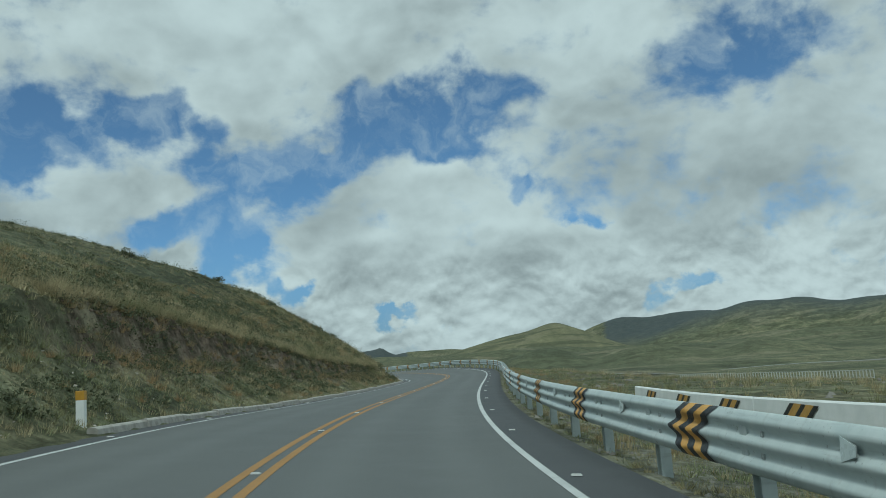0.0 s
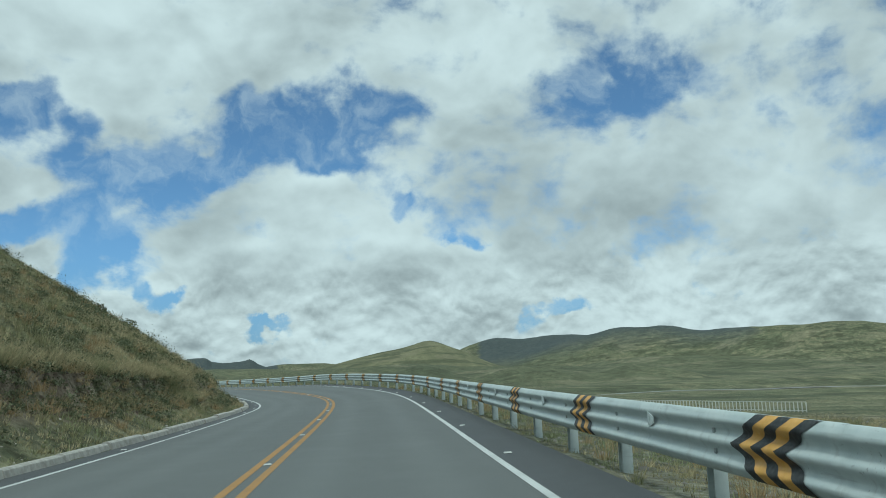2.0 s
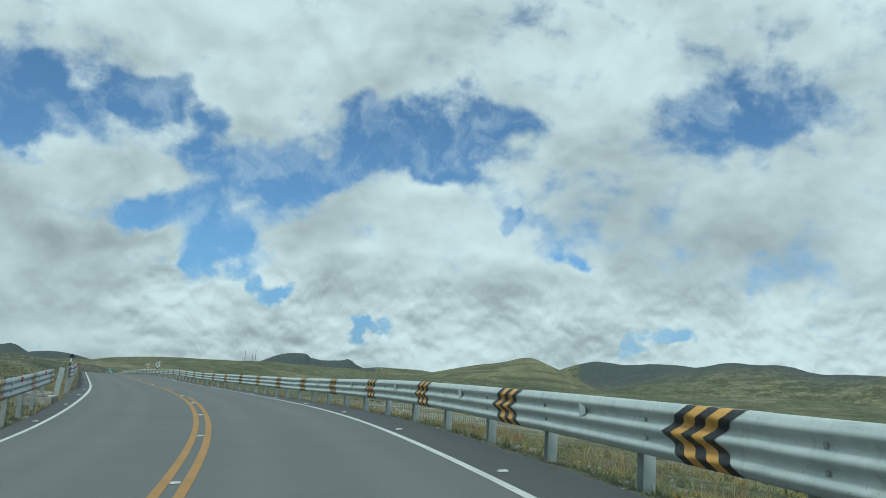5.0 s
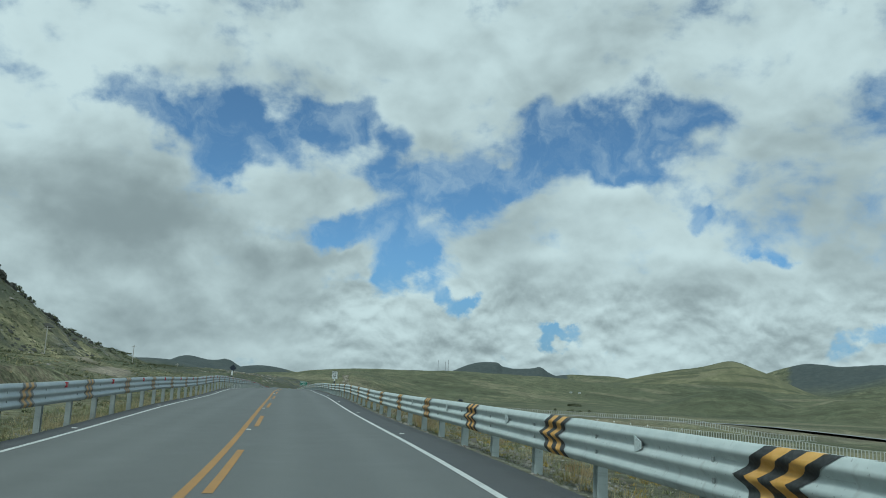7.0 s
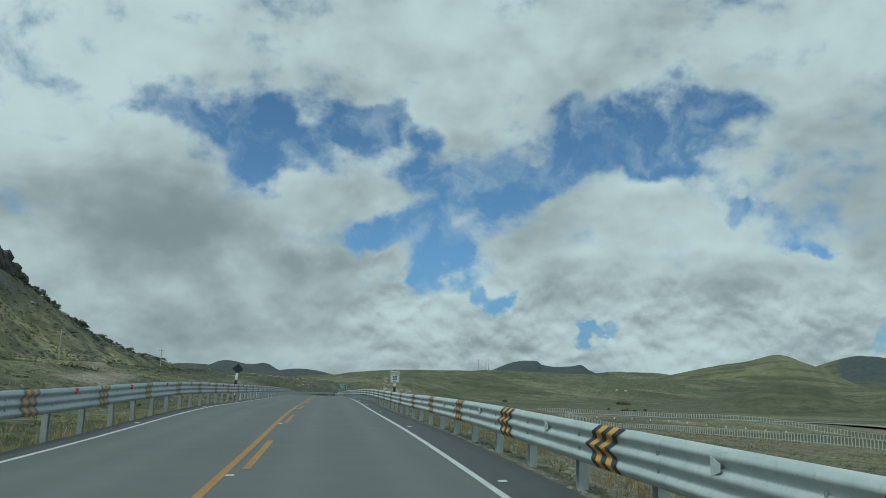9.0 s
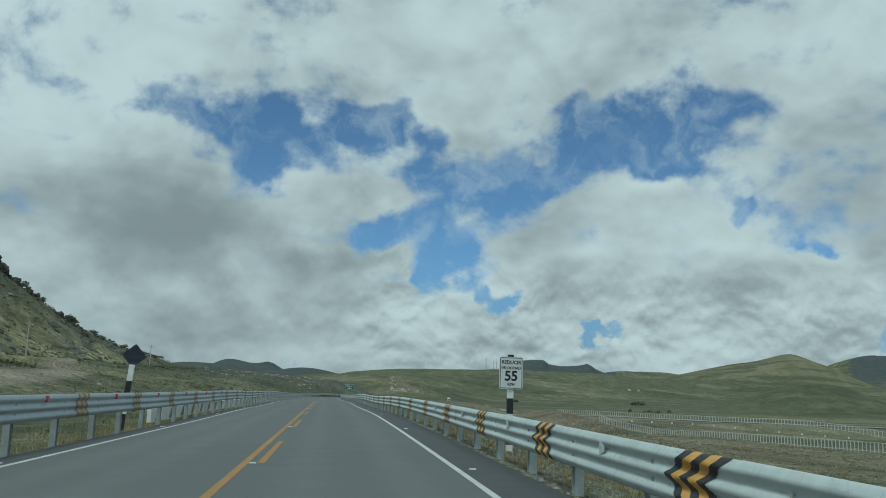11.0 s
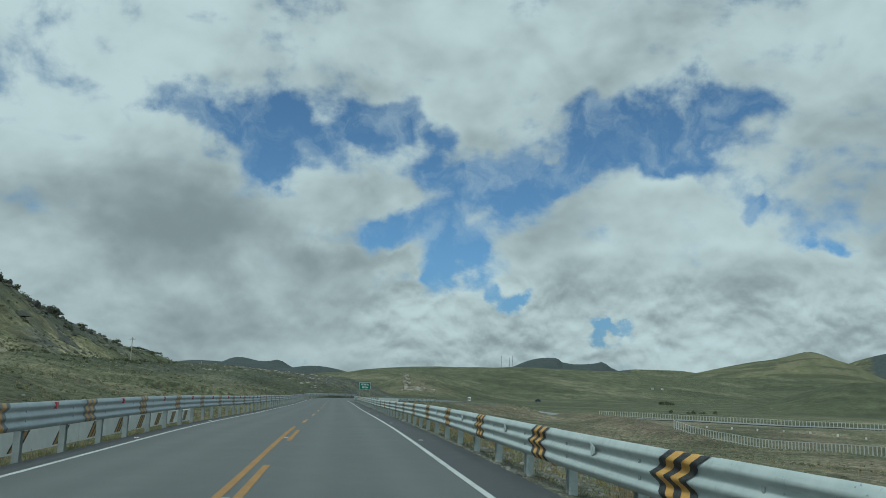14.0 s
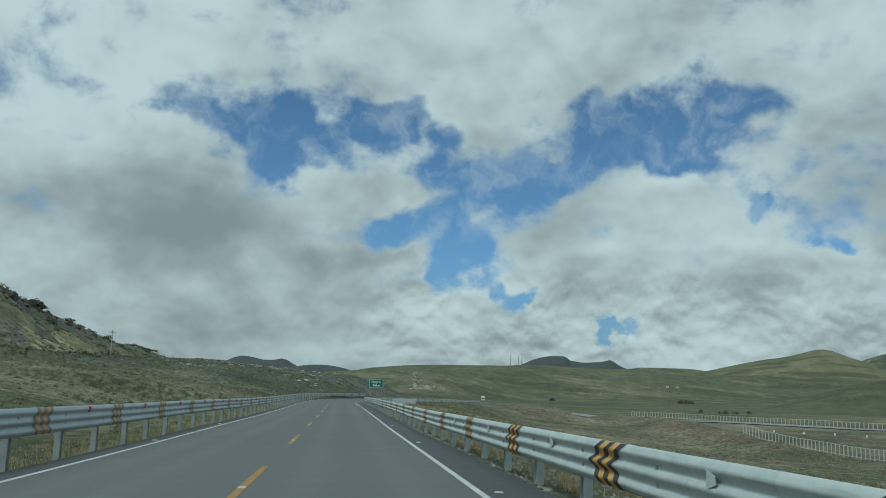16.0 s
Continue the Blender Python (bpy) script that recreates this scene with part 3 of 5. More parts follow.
def ground_height(x, y):
    """Height of the ground, and how much gravel and bare soil lies on it."""
    x, y = np.asarray(x, float), np.asarray(y, float)
    i, u = nearest_station(x, y)
    s = STN[i]
    a = -u
    ca, sa_ = math.cos(radians(21.3)), math.sin(radians(21.3))
    w = (x - LINE[560, 0]) * ca + (y - LINE[560, 1]) * sa_        # lateral place relative to the long straight
    l = STN[560] - (x - LINE[560, 0]) * sa_ + (y - LINE[560, 1]) * ca   # place along it
    deck = LINE[i, 2] - EYE - np.sin(BANKS[i]) * np.clip(u, -5.9, 3.6)
    n1, n2, n3 = lumps(x, y, 9, 1), lumps(x, y, 40, 2), lumps(x, y, 220, 3)
    # right: verge, embankment, plain
    plain_z = -2.2 - 0.070 * np.clip(u - 6, 0, 100) - 0.014 * np.clip(u - 106, 0, 600) + 0.5 * n2 * ramp(u, 8, 60) + 2.2 * n3 * ramp(u, 60, 400)
    plain_z = plain_z + 1.0 * (1 - ramp(s, 40, 110)) * (1 - ramp(u, 60, 160))
    plain_z = plain_z - 3.6 * ramp(l, 370, 470) * ramp(w, 12, 40)
    plain_z = plain_z - 1.8 * ramp(s, 300, 370) * ramp(u, 8, 34) * (1 - ramp(u, 62, 98))
    right = deck - 0.10 * ramp(u, 3.0, 3.4) - 0.35 * ramp(u, 3.4, 6.0)
    right = right + (plain_z - right) * ramp(u, 6.0, 19.0) + 0.05 * n1 * ramp(u, 3.2, 5)
    # left, first the cut hillside that ends in a nose, then the low bank and the big hill behind it
    # an earth cut with a ledge on top, and the open slope above it
    cut = np.interp(s, [15, 25, 33, 41, 47, 56, 90], [9.0, 8.9, 8.9, 8.8, 8.3, 7.9, 7.7]) + 0.4 * n2 + 0.3 * n1
    rise = np.interp(s, [15, 25, 33, 41, 47, 56, 90], [3.3, 3.4, 3.2, 2.9, 2.3, 1.8, 1.5])
    q = np.clip((a - 5.75) / (cut - 5.75), 0, 1)
    slope = rise * (0.70 * q ** 1.15 + 0.30 * ramp(q, 0.80, 0.99))
    slope = slope + np.interp(s, [18, 30, 45, 60, 80, 100], [0.46, 0.46, 0.54, 0.70, 0.72, 0.72]) * np.clip(a - cut, 0, 11) + 0.34 * np.clip(a - cut - 11, 0, 30) + 0.16 * np.clip(a - cut - 41, 0, 90)
    slope = slope * (1 + 0.06 * n2) + 0.40 * n1 * ramp(a, 7, 12) + 0.4 * n2 * ramp(a, 9, 14) + 0.22 * lumps(x, y, 2.2, 5) * ramp(a, 6.5, 9)
    nose = 1 - ramp(s - 0.55 * np.clip(24 - a, 0, 18), NOSE[0], NOSE[1])
    bank_foot = np.where(l > 400, -9 + (l - 400) * 0.16, -9)
    aw = np.where(l > 390, bank_foot - w, a - 9)
    low = -0.3 - 0.5 * ramp(a, 6.3, 8.5) + 3.9 * ramp(aw, 4, 34) + 4.8 * ramp(aw, 26, 85) * (1 - ramp(l, 560, 760))
    crest = np.interp(l, [100, 300, 500, 662, 769, 876, 1003, 1127, 1300, 1500], [60, 76, 72, 61, 47, 38, 31, 24, 14, 4])
    low = low + (crest - 6 * ramp(crest, 4, 12)) * ramp(-9 - w + 9 * n2, 88, 190) ** 1.15 * (0.96 + 0.04 * n2) + 2.2 * lumps(x, y, 55, 7) * ramp(-9 - w, 60, 110) + 0.4 * n1 * ramp(aw, 2, 12) + 0.9 * n2 * ramp(aw, 10, 40)
    low = low + 1.1 * ramp(aw + 2 * n2 + 0.5 * n1, 9, 10.6) * (ramp(s, 105, 130) - ramp(s, 190, 230))
    low = low + 3.2 * ramp(l, 425, 475) * (1 - ramp(l, 590, 680)) * ramp(aw, 3, 20) * (1 - ramp(aw, 38, 75)) * (1 + 0.25 * n1)
    low = low * (1 - 0.8 * ramp(l, 590, 720) * ramp(w, -30, 10)) - 8 * ramp(l, 560, 760) * ramp(w, -40, 20)
    left = deck + 0.02 + slope * nose + low * (1 - nose)
    z = np.where(u > 0, right, left)
    # past the bend ahead the bank closes the view
    ahead = ramp(l, 455, 500) * ramp(-w + bank_foot, -2, 20)
    z = np.where((u > 0) & (l > 440), z + (np.maximum(low + LINE[i, 2] - EYE, z) - z) * ahead * ramp(np.abs(u), 6, 20), z)
    # beyond the bend one low plain lies on both sides of the road
    open_ = ramp(np.abs(u), 14, 45) * ramp(l, 430, 500) * ramp(w - bank_foot, 2, 30)
    z = z + (-5.6 - 3.0 * ramp(w - bank_foot, 15, 65) * (1 - ramp(l, 850, 1150)) - 0.012 * np.clip(l - 440, 0, 760) + 0.5 * n2 - z) * open_
    z = np.where(np.abs(u) > 25, np.maximum(z, far_hills(x, y) + 1.5 * n2 + 2 * n3 * ramp(np.abs(u), 300, 900)), z)
    # a mound of dark earth in front of the fence
    along = np.clip(((x + 43) * -37 + (y - 452) * 93) / (37.0 ** 2 + 93.0 ** 2), 0, 1)
    mound = np.exp(-((x + 43 + 37 * along) ** 2 + (y - 452 - 93 * along) ** 2) / 7.5 ** 2) * (1 + 0.35 * n1)
    z = z + 2.4 * mound
    roll = lumps((x * 0.96 + y * 0.28) / 3.2, -x * 0.28 + y * 0.96, 130, 12, 2)
    z = z + 5.5 * roll * ramp(np.hypot(x + 10, y - 150), 760, 1050) * (u > 0)
    z = np.where((u < 3.05) & (u > -5.52), deck - 0.07, z)
    gravel = 0.6 * np.clip((1 - ramp(np.abs(u - 4.2), 0.6, 3.2)) + (1 - ramp(np.abs(a - 6.2), 0.5, 2.0)) * (s > 100), 0, 1)
    soil = np.clip(ramp(a, cut - 1.9, cut - 0.5) * (1 - ramp(a, cut, cut + 0.5)) * nose * 1.2 * ramp(s, 19, 27) * (0.35 + 0.65 * (1 - ramp(s, 60, 75))) + 0.55 * ramp(u, 6, 12) * (1 - ramp(u, 90, 140)) * ramp(s, 30, 60) + 0.2 * ramp(aw, 8, 14) * (1 - ramp(aw, 22, 40)) * (a > 0), 0, 1)
    scarp = ramp(a + 0.7 * n1, cut - 1.5, cut - 0.7) * (1 - ramp(a, cut - 0.1, cut + 0.25)) * nose * ramp(s, 17, 26) * (1 - 0.6 * ramp(s, 52, 75)) * (u < 0)
    hx, hy = -10 - math.sin(radians(17.15)) * 868, 150 + math.cos(radians(17.15)) * 868
    soil = np.clip(soil + 0.9 * (1 - ramp(np.hypot((x - hx) * 0.8, y - hy) + 6 * n1, 12, 38)), 0, 1)
    cutbank = ramp(aw + 2 * n2, 8.4, 9.2) * (1 - ramp(aw + 2 * n2, 10.2, 11.2)) * (ramp(s, 105, 130) - ramp(s, 190, 230)) * (u < 0) * (1 - nose)
    scarp = np.clip(scarp + 0.55 * cutbank, 0, 1)
    scarp = np.clip(scarp + 1.4 * ramp(mound, 0.25, 0.6), 0, 1)
    # a dirt track climbs the hill foot behind the guardrail
    tx = np.interp(l, [262, 304, 330, 392, 460], [-38, -43, -48, -69, -85])
    track = (1 - ramp(np.abs(w - tx), 1.8, 3.4)) * ((l > 260) & (l < 462))
    band = np.exp(-((y - 556 + 0.26 * (x + 16)) / 24) ** 2) * ramp(x, -95, -70) * (1 - ramp(x, 350, 420))
    track = np.clip(track + 0.6 * band * (0.8 + 0.4 * n1), 0, 1)
    ox, oy = x + 10, y - 150
    far, az = np.hypot(ox, oy), np.degrees(np.arctan2(-ox, oy))
    # beyond 3 km a blue-grey tint stands for haze over the hills
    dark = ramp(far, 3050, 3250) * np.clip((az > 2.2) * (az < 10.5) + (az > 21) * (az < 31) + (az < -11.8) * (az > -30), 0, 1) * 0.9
    # bright tint on one far hill stands for sun between cloud shadows
    lush = ramp(far, 2300, 2550) * (1 - ramp(far, 3150, 3350)) * ramp(az, -14.5, -12.5) * (1 - ramp(az, -1.5, 0.5))
    # dry grass between the rail and the big hill's crags, its colour lightened as sunlit
    dry = np.clip(0.8 + 0.4 * n2, 0, 1) * ramp(-9 - w + 8 * n1, 55, 85) * (1 - ramp(-9 - w + 8 * n2, 138, 148)) * (u < 0) * ramp(l, 205, 240) * (1 - ramp(l, 680, 780))
    # hills 1150 to 2400 m out are tinted dark in place of cloud shadow
    heathy = ramp(far, 1150, 1500) * (1 - ramp(far, 2150, 2400)) * ramp(az, -40, -30) * (1 - ramp(az, 1, 4)) * 0.8
    heathy = np.clip(heathy + 0.9 * ramp(far, 640, 700) * (1 - ramp(far, 960, 1100)) * ramp(az, -30, -24) * (1 - ramp(az, -3, 0)), 0, 1)
    heathy = np.clip(heathy + (0.12 + 0.40 * ramp(l + 30 * n2, 560, 700)) * ramp(-9 - w + 12 * n2, 60, 80) * (u < 0) * (l > 200) * (n2 + n1 > -0.4) + (0.22 + 0.40 * (n2 > 0)) * (1 - nose) * ramp(a, 9, 14) * (u < 0), 0, 1)
    heathy = np.clip(heathy + ramp(far, 900, 1150) * (1 - ramp(far, 1350, 1500)) * ramp(az, 6, 9) * (1 - ramp(az, 16, 19)) * 0.5, 0, 1)
    heathy = heathy * (1 - 0.8 * dry)
    rocky = ramp(-9 - w + 8 * n2, 136, 148) * (1 - ramp(l, 820, 900)) * (u < 0) * (l > 200)
    rocky = np.clip(rocky + 0.9 * ramp(l, 420, 455) * (1 - ramp(l, 640, 720)) * ramp(aw, 1, 8) * (1 - ramp(aw, 60, 90)) * (u < 0), 0, 1)
    # dark ledges along the contours of the grassy slope
    ledge = ramp(lumps(l * 0.22 + 0.1 * w, w, 13, 21), 0.18, 0.45) * ramp(-9 - w, 70, 84) * (dry > 0.2) * ramp(n2 + 0.4 * n3, -0.5, 0.1)
    rocky = np.clip(rocky + 0.95 * ledge, 0, 1)
    return z, gravel, soil, track, dark, lush, heathy, rocky, scarp, dry


def build_ground():
    rows = np.concatenate([np.arange(-420, -60, 24), np.arange(-60, 0, 1.5), np.arange(0, 108, 0.6), np.arange(108, 470, 1.5), np.arange(470, 760, 5), 760 * 1.05 ** np.arange(0, 29), np.arange(3060, 3660, 40), 760 * 1.05 ** np.arange(33, 38)])
    near = np.concatenate([np.arange(0, 5, 0.5), np.arange(5, 12, 0.25), np.arange(12, 42, 1.0), np.arange(42, 132, 3.0), 132 * 1.065 ** np.arange(0, 26)])
    cols = np.concatenate([near, np.arange(near[-1] + 24, 2900, 24)])
    cols = np.concatenate([-cols[:0:-1], cols])
    top = STN[560]
    base = lerp_rows(LINE, np.clip(rows, S_MIN, top))
    d0, d1 = AHEAD[0], AHEAD[560]
    base = base + np.clip(rows - top, 0, None)[:, None] * d1 + np.clip(rows - S_MIN, None, 0)[:, None] * d0
    head = np.interp(rows, STN, _a) * (rows < top) + _a[560] * (rows >= top)
    mean = radians(16.0)
    # lateral lines leave the road square and bend to one common direction farther out
    bend = ramp(np.abs(cols), 10, 60)
    ang = head[:, None] * (1 - bend) + mean * bend
    step = np.diff(cols)
    mid = (ang[:, 1:] + ang[:, :-1]) / 2
    zero = len(cols) // 2
    px, py = np.zeros(ang.shape), np.zeros(ang.shape)
    px[:, 1:], py[:, 1:] = np.cumsum(np.cos(mid) * step, 1), np.cumsum(np.sin(mid) * step, 1)
    px, py = px - px[:, zero:zero + 1] + base[:, :1], py - py[:, zero:zero + 1] + base[:, 1:2]
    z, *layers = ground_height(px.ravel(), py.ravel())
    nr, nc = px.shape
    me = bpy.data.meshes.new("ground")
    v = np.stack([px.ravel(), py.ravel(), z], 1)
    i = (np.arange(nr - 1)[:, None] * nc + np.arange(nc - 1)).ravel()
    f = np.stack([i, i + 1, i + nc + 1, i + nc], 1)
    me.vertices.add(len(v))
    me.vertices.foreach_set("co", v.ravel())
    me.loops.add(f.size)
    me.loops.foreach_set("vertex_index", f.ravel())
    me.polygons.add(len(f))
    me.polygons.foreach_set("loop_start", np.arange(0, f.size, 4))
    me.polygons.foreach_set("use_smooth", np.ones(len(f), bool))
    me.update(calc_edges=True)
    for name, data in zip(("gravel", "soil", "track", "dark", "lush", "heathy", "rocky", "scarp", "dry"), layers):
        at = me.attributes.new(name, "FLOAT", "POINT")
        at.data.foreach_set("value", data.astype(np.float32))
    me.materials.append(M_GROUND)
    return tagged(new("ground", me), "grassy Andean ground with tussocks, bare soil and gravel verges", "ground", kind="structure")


NOSE = (82, 104)
HILLS = [  # azimuth, distance, half width, half depth, top, flat part
    (26.6, 3650, 260, 300, 66, 0.1), (27.8, 3600, 190, 300, 84, 0.05), (25.2, 3600, 130, 300, 76, 0.0), (29.8, 3300, 380, 300, 58, 0.1), (22.6, 3500, 300, 300, 56, 0.2),
    (13.0, 1450, 420, 260, 27, 0.2), (17.2, 1250, 170, 220, 18, 0.1), (7.0, 1600, 520, 300, 31, 0.2), (20.5, 2600, 400, 260, 24, 0.2),
    (0.6, 3700, 520, 300, 85, 0.2), (-8.5, 3000, 300, 420, 140, 0.0), (-6.0, 2950, 520, 400, 104, 0.0), (-13.0, 3500, 460, 400, 160, 0.0), (-17.5, 3500, 520, 400, 160, 0.1),
    (-8.6, 950, 105, 130, 15, 0.1), (-16.6, 930, 120, 130, 12, 0.15), (-24.5, 950, 130, 130, 8.0, 0.1),
    (-23.0, 3300, 700, 420, 174, 0.1), (-33, 3300, 700, 420, 150, 0.3), (-5.0, 2200, 800, 260, 40, 0.1), (-15, 1700, 600, 240, 18, 0.1), (-26, 1900, 500, 240, 30, 0.1),
    (17.0, 905, 70, 75, 8.5, 0.1), (15.0, 960, 80, 80, 6, 0.1),
    (60, 2600, 1200, 500, 190, 0.4), (100, 2400, 1200, 500, 160, 0.4), (150, 2200, 1200, 500, 150, 0.4), (-70, 3000, 1300, 500, 150, 0.4), (-110, 2800, 1200, 500, 140, 0.4), (-160, 2200, 1200, 500, 150, 0.4)]
ground = build_ground()

# ---- road, shoulders, markings ----
def mesh_from(name, verts, faces, mat, smooth=False):
    me = bpy.data.meshes.new(name)
    me.from_pydata([tuple(v) for v in verts], [], faces)
    for m in (mat if isinstance(mat, (list, tuple)) else [mat]):
        me.materials.append(m)
    if smooth:
        me.polygons.foreach_set("use_smooth", np.ones(len(me.polygons), bool))
    me.update()
    return me


def strip(name, s0, s1, us, zs, mat, step=1.0, label="", category="", kind="structure"):
    """A band that follows the road; us and zs give its cross section."""
    n = max(2, int(abs(s1 - s0) / step) + 1)
    ss = np.linspace(s0, s1, n)
    P = np.stack([road_pt(ss, np.full(n, u), np.full(n, z)) for u, z in zip(us, zs)], 1)
    k = len(us)
    verts = P.reshape(-1, 3)
    faces = [(i * k + j, i * k + j + 1, (i + 1) * k + j + 1, (i + 1) * k + j) for i in range(n - 1) for j in range(k - 1)]
    me = mesh_from(name, verts, faces, mat, True)
    at = me.attributes.new("across", "FLOAT", "POINT")
    at.data.foreach_set("value", np.tile(np.array(us, np.float32), n))
    ob = new(name, me)
    return tagged(ob, label, category, kind=kind) if label else ob


E_R, E_L, MID = 2.01, -4.88, -1.33      # edge lines and centre line
S0, S1 = -30.0, 525.0
strip("road", S0, S1, np.linspace(E_L - 0.07, E_R + 0.07, 9), np.zeros(9), M_ROAD, 1.0, "worn grey asphalt carriageway of a two-lane mountain road", "road")
strip("shoulder", S0, S1, [E_R + 0.07, 2.6, 2.98, 3.04], [0, 0, 0, -0.16], M_SHOULDER, 1.0, "dark asphalt shoulder beside the guardrail", "shoulder")
strip("shoulder", S0, S1, [-5.56, -5.48, -5.1, E_L - 0.07], [-0.16, 0, 0, 0], M_SHOULDER, 1.0, "narrow dark asphalt shoulder", "shoulder")
strip("edge_line", S0, S1, [E_R - 0.052, E_R + 0.052], [0.004, 0.004], M_WHITE, 1.0, "white painted edge line of the road", "road marking")
strip("edge_line", S0, S1, [E_L - 0.052, E_L + 0.052], [0.004, 0.004], M_WHITE, 1.0, "white painted edge line of the road", "road marking")
strip("centre_line", S0, 278.6, [MID - 0.19, MID - 0.07], [0.004, 0.004], M_YELLOW, 1.0, "solid yellow centre line", "road marking")
strip("centre_line", S0, 124.4, [MID + 0.07, MID + 0.19], [0.004, 0.004], M_YELLOW, 1.0, "solid yellow line of the double centre line", "road marking")
s = 133.2
while s < 280:
    strip("centre_dash", s, s + 5.6, [MID + 0.07, MID + 0.19], [0.004, 0.004], M_YELLOW, 1.0, "broken yellow line beside the solid one", "road marking")
    s += 12.45
for k in range(18):
    a = 282.4 + 12.6 * k
    strip("centre_dash", a, a + 5.4, [MID - 0.06, MID + 0.06], [0.004, 0.004], M_YELLOW, 1.0, "broken yellow centre line", "road marking")

# ---- helpers for things ----
def thing(name, m, label, category, group="", kind=""):
    ob = new(name)
    ob.empty_display_size = 0.2
    ob.matrix_basis = m
    return tagged(ob, label, category, group, kind)


def hang(ob, parent):
    """Make ob, built in world space, a part of parent."""
    ob.parent = parent
    m = parent.matrix_basis if parent.parent is None else parent.parent.matrix_basis @ parent.matrix_parent_inverse @ parent.matrix_basis
    ob.matrix_parent_inverse = m.inverted()
    return ob


def part(name, bm, mat, parent, label="", smooth=False, local=True):
    """One mesh object under a thing or part, given in the parent's own space (local) or in world space."""
    me = bm
    if not isinstance(bm, bpy.types.Mesh):
        me = bpy.data.meshes.new(name)
        bm.to_mesh(me)
        bm.free()
        for m in (mat if isinstance(mat, (list, tuple)) else [mat]):
            me.materials.append(m)
        if smooth:
            me.polygons.foreach_set("use_smooth", np.ones(len(me.polygons), bool))
    ob = new(name, me)
    if local:
        ob.parent = parent
    else:
        hang(ob, parent)
    return tagged(ob, label) if label else ob


def box(bm, x0, x1, y0, y1, z0, z1, bevel=0.0, mat=0, m=None):
    vs = [bm.verts.new((x, y, z)) for z in (z0, z1) for y in (y0, y1) for x in (x0, x1)]
    fs = [bm.faces.new([vs[i] for i in f]) for f in ((0, 2, 3, 1), (4, 5, 7, 6), (0, 1, 5, 4), (2, 6, 7, 3), (0, 4, 6, 2), (1, 3, 7, 5))]
    for f in fs:
        f.material_index = mat
    if bevel:
        es = list({e for f in fs for e in f.edges})
        got = bmesh.ops.bevel(bm, geom=es, offset=bevel, segments=2, affect="EDGES", profile=0.6)
        for f in got["faces"]:
            f.material_index = mat
        vs = list({v for f in fs if f.is_valid for v in f.verts} | set(got["verts"]))
    if m is not None:
        bmesh.ops.transform(bm, matrix=m, verts=[v for v in vs if v.is_valid])
    return bm


def boxed(*a, **k):
    return box(bmesh.new(), *a, **k)


def tube(bm, p0, p1, r0, r1=None, sides=10, mat=0):
    p0, p1 = Vector(p0), Vector(p1)
    r1 = r0 if r1 is None else r1
    d = p1 - p0
    m = Matrix.Translation(p0) @ d.to_track_quat("Z", "Y").to_matrix().to_4x4()
    a = [bm.verts.new(m @ Vector((r0 * math.cos(t), r0 * math.sin(t), 0))) for t in np.linspace(0, 2 * math.pi, sides, endpoint=False)]
    b = [bm.verts.new(m @ Vector((r1 * math.cos(t), r1 * math.sin(t), d.length))) for t in np.linspace(0, 2 * math.pi, sides, endpoint=False)]
    fs = [bm.faces.new((a[i], a[(i + 1) % sides], b[(i + 1) % sides], b[i])) for i in range(sides)]
    fs += [bm.faces.new(a[::-1]), bm.faces.new(b)]
    for f in fs:
        f.material_index = mat
    return bm


# ---- guardrails ----
PITCH = 5.496               # length of one beam
CREST = 0.058
BEAM = [(0.000, 0.000), (0.016, -0.004), (0.030, -0.030), (0.050, -0.058), (CREST, -0.078), (0.054, -0.100), (0.030, -0.132), (0.012, -0.156), (0.010, -0.180),
        (0.028, -0.204), (0.050, -0.228), (CREST, -0.246), (CREST, -0.266), (0.050, -0.284), (0.028, -0.308), (0.012, -0.332), (0.010, -0.356), (0.028, -0.382),
        (0.052, -0.412), (CREST, -0.434), (0.050, -0.454), (0.030, -0.484), (0.016, -0.508), (0.000, -0.512)]


def beam_mesh(s0, s1, u, top, side, flare=None, n=5):
    """Corrugated steel beam between two stations; side is -1 where it faces left, +1 where it faces right."""
    ss = np.linspace(s0, s1, n)
    ring = [(o, z) for o, z in BEAM] + [(o - 0.006, z) for o, z in BEAM[::-1]]
    verts, k = [], len(ring)
    for i, st in enumerate(ss):
        off = flare(st) if flare else 0.0
        P = road_pt(np.full(k, st), np.array([u + off + side * o for o, z in ring]), np.array([top + z for o, z in ring]))
        verts += list(P)
    faces = [(i * k + j, i * k + (j + 1) % k, (i + 1) * k + (j + 1) % k, (i + 1) * k + j) for i in range(n - 1) for j in range(k)]
    if side > 0:
        faces = [f[::-1] for f in faces]
    return verts, faces


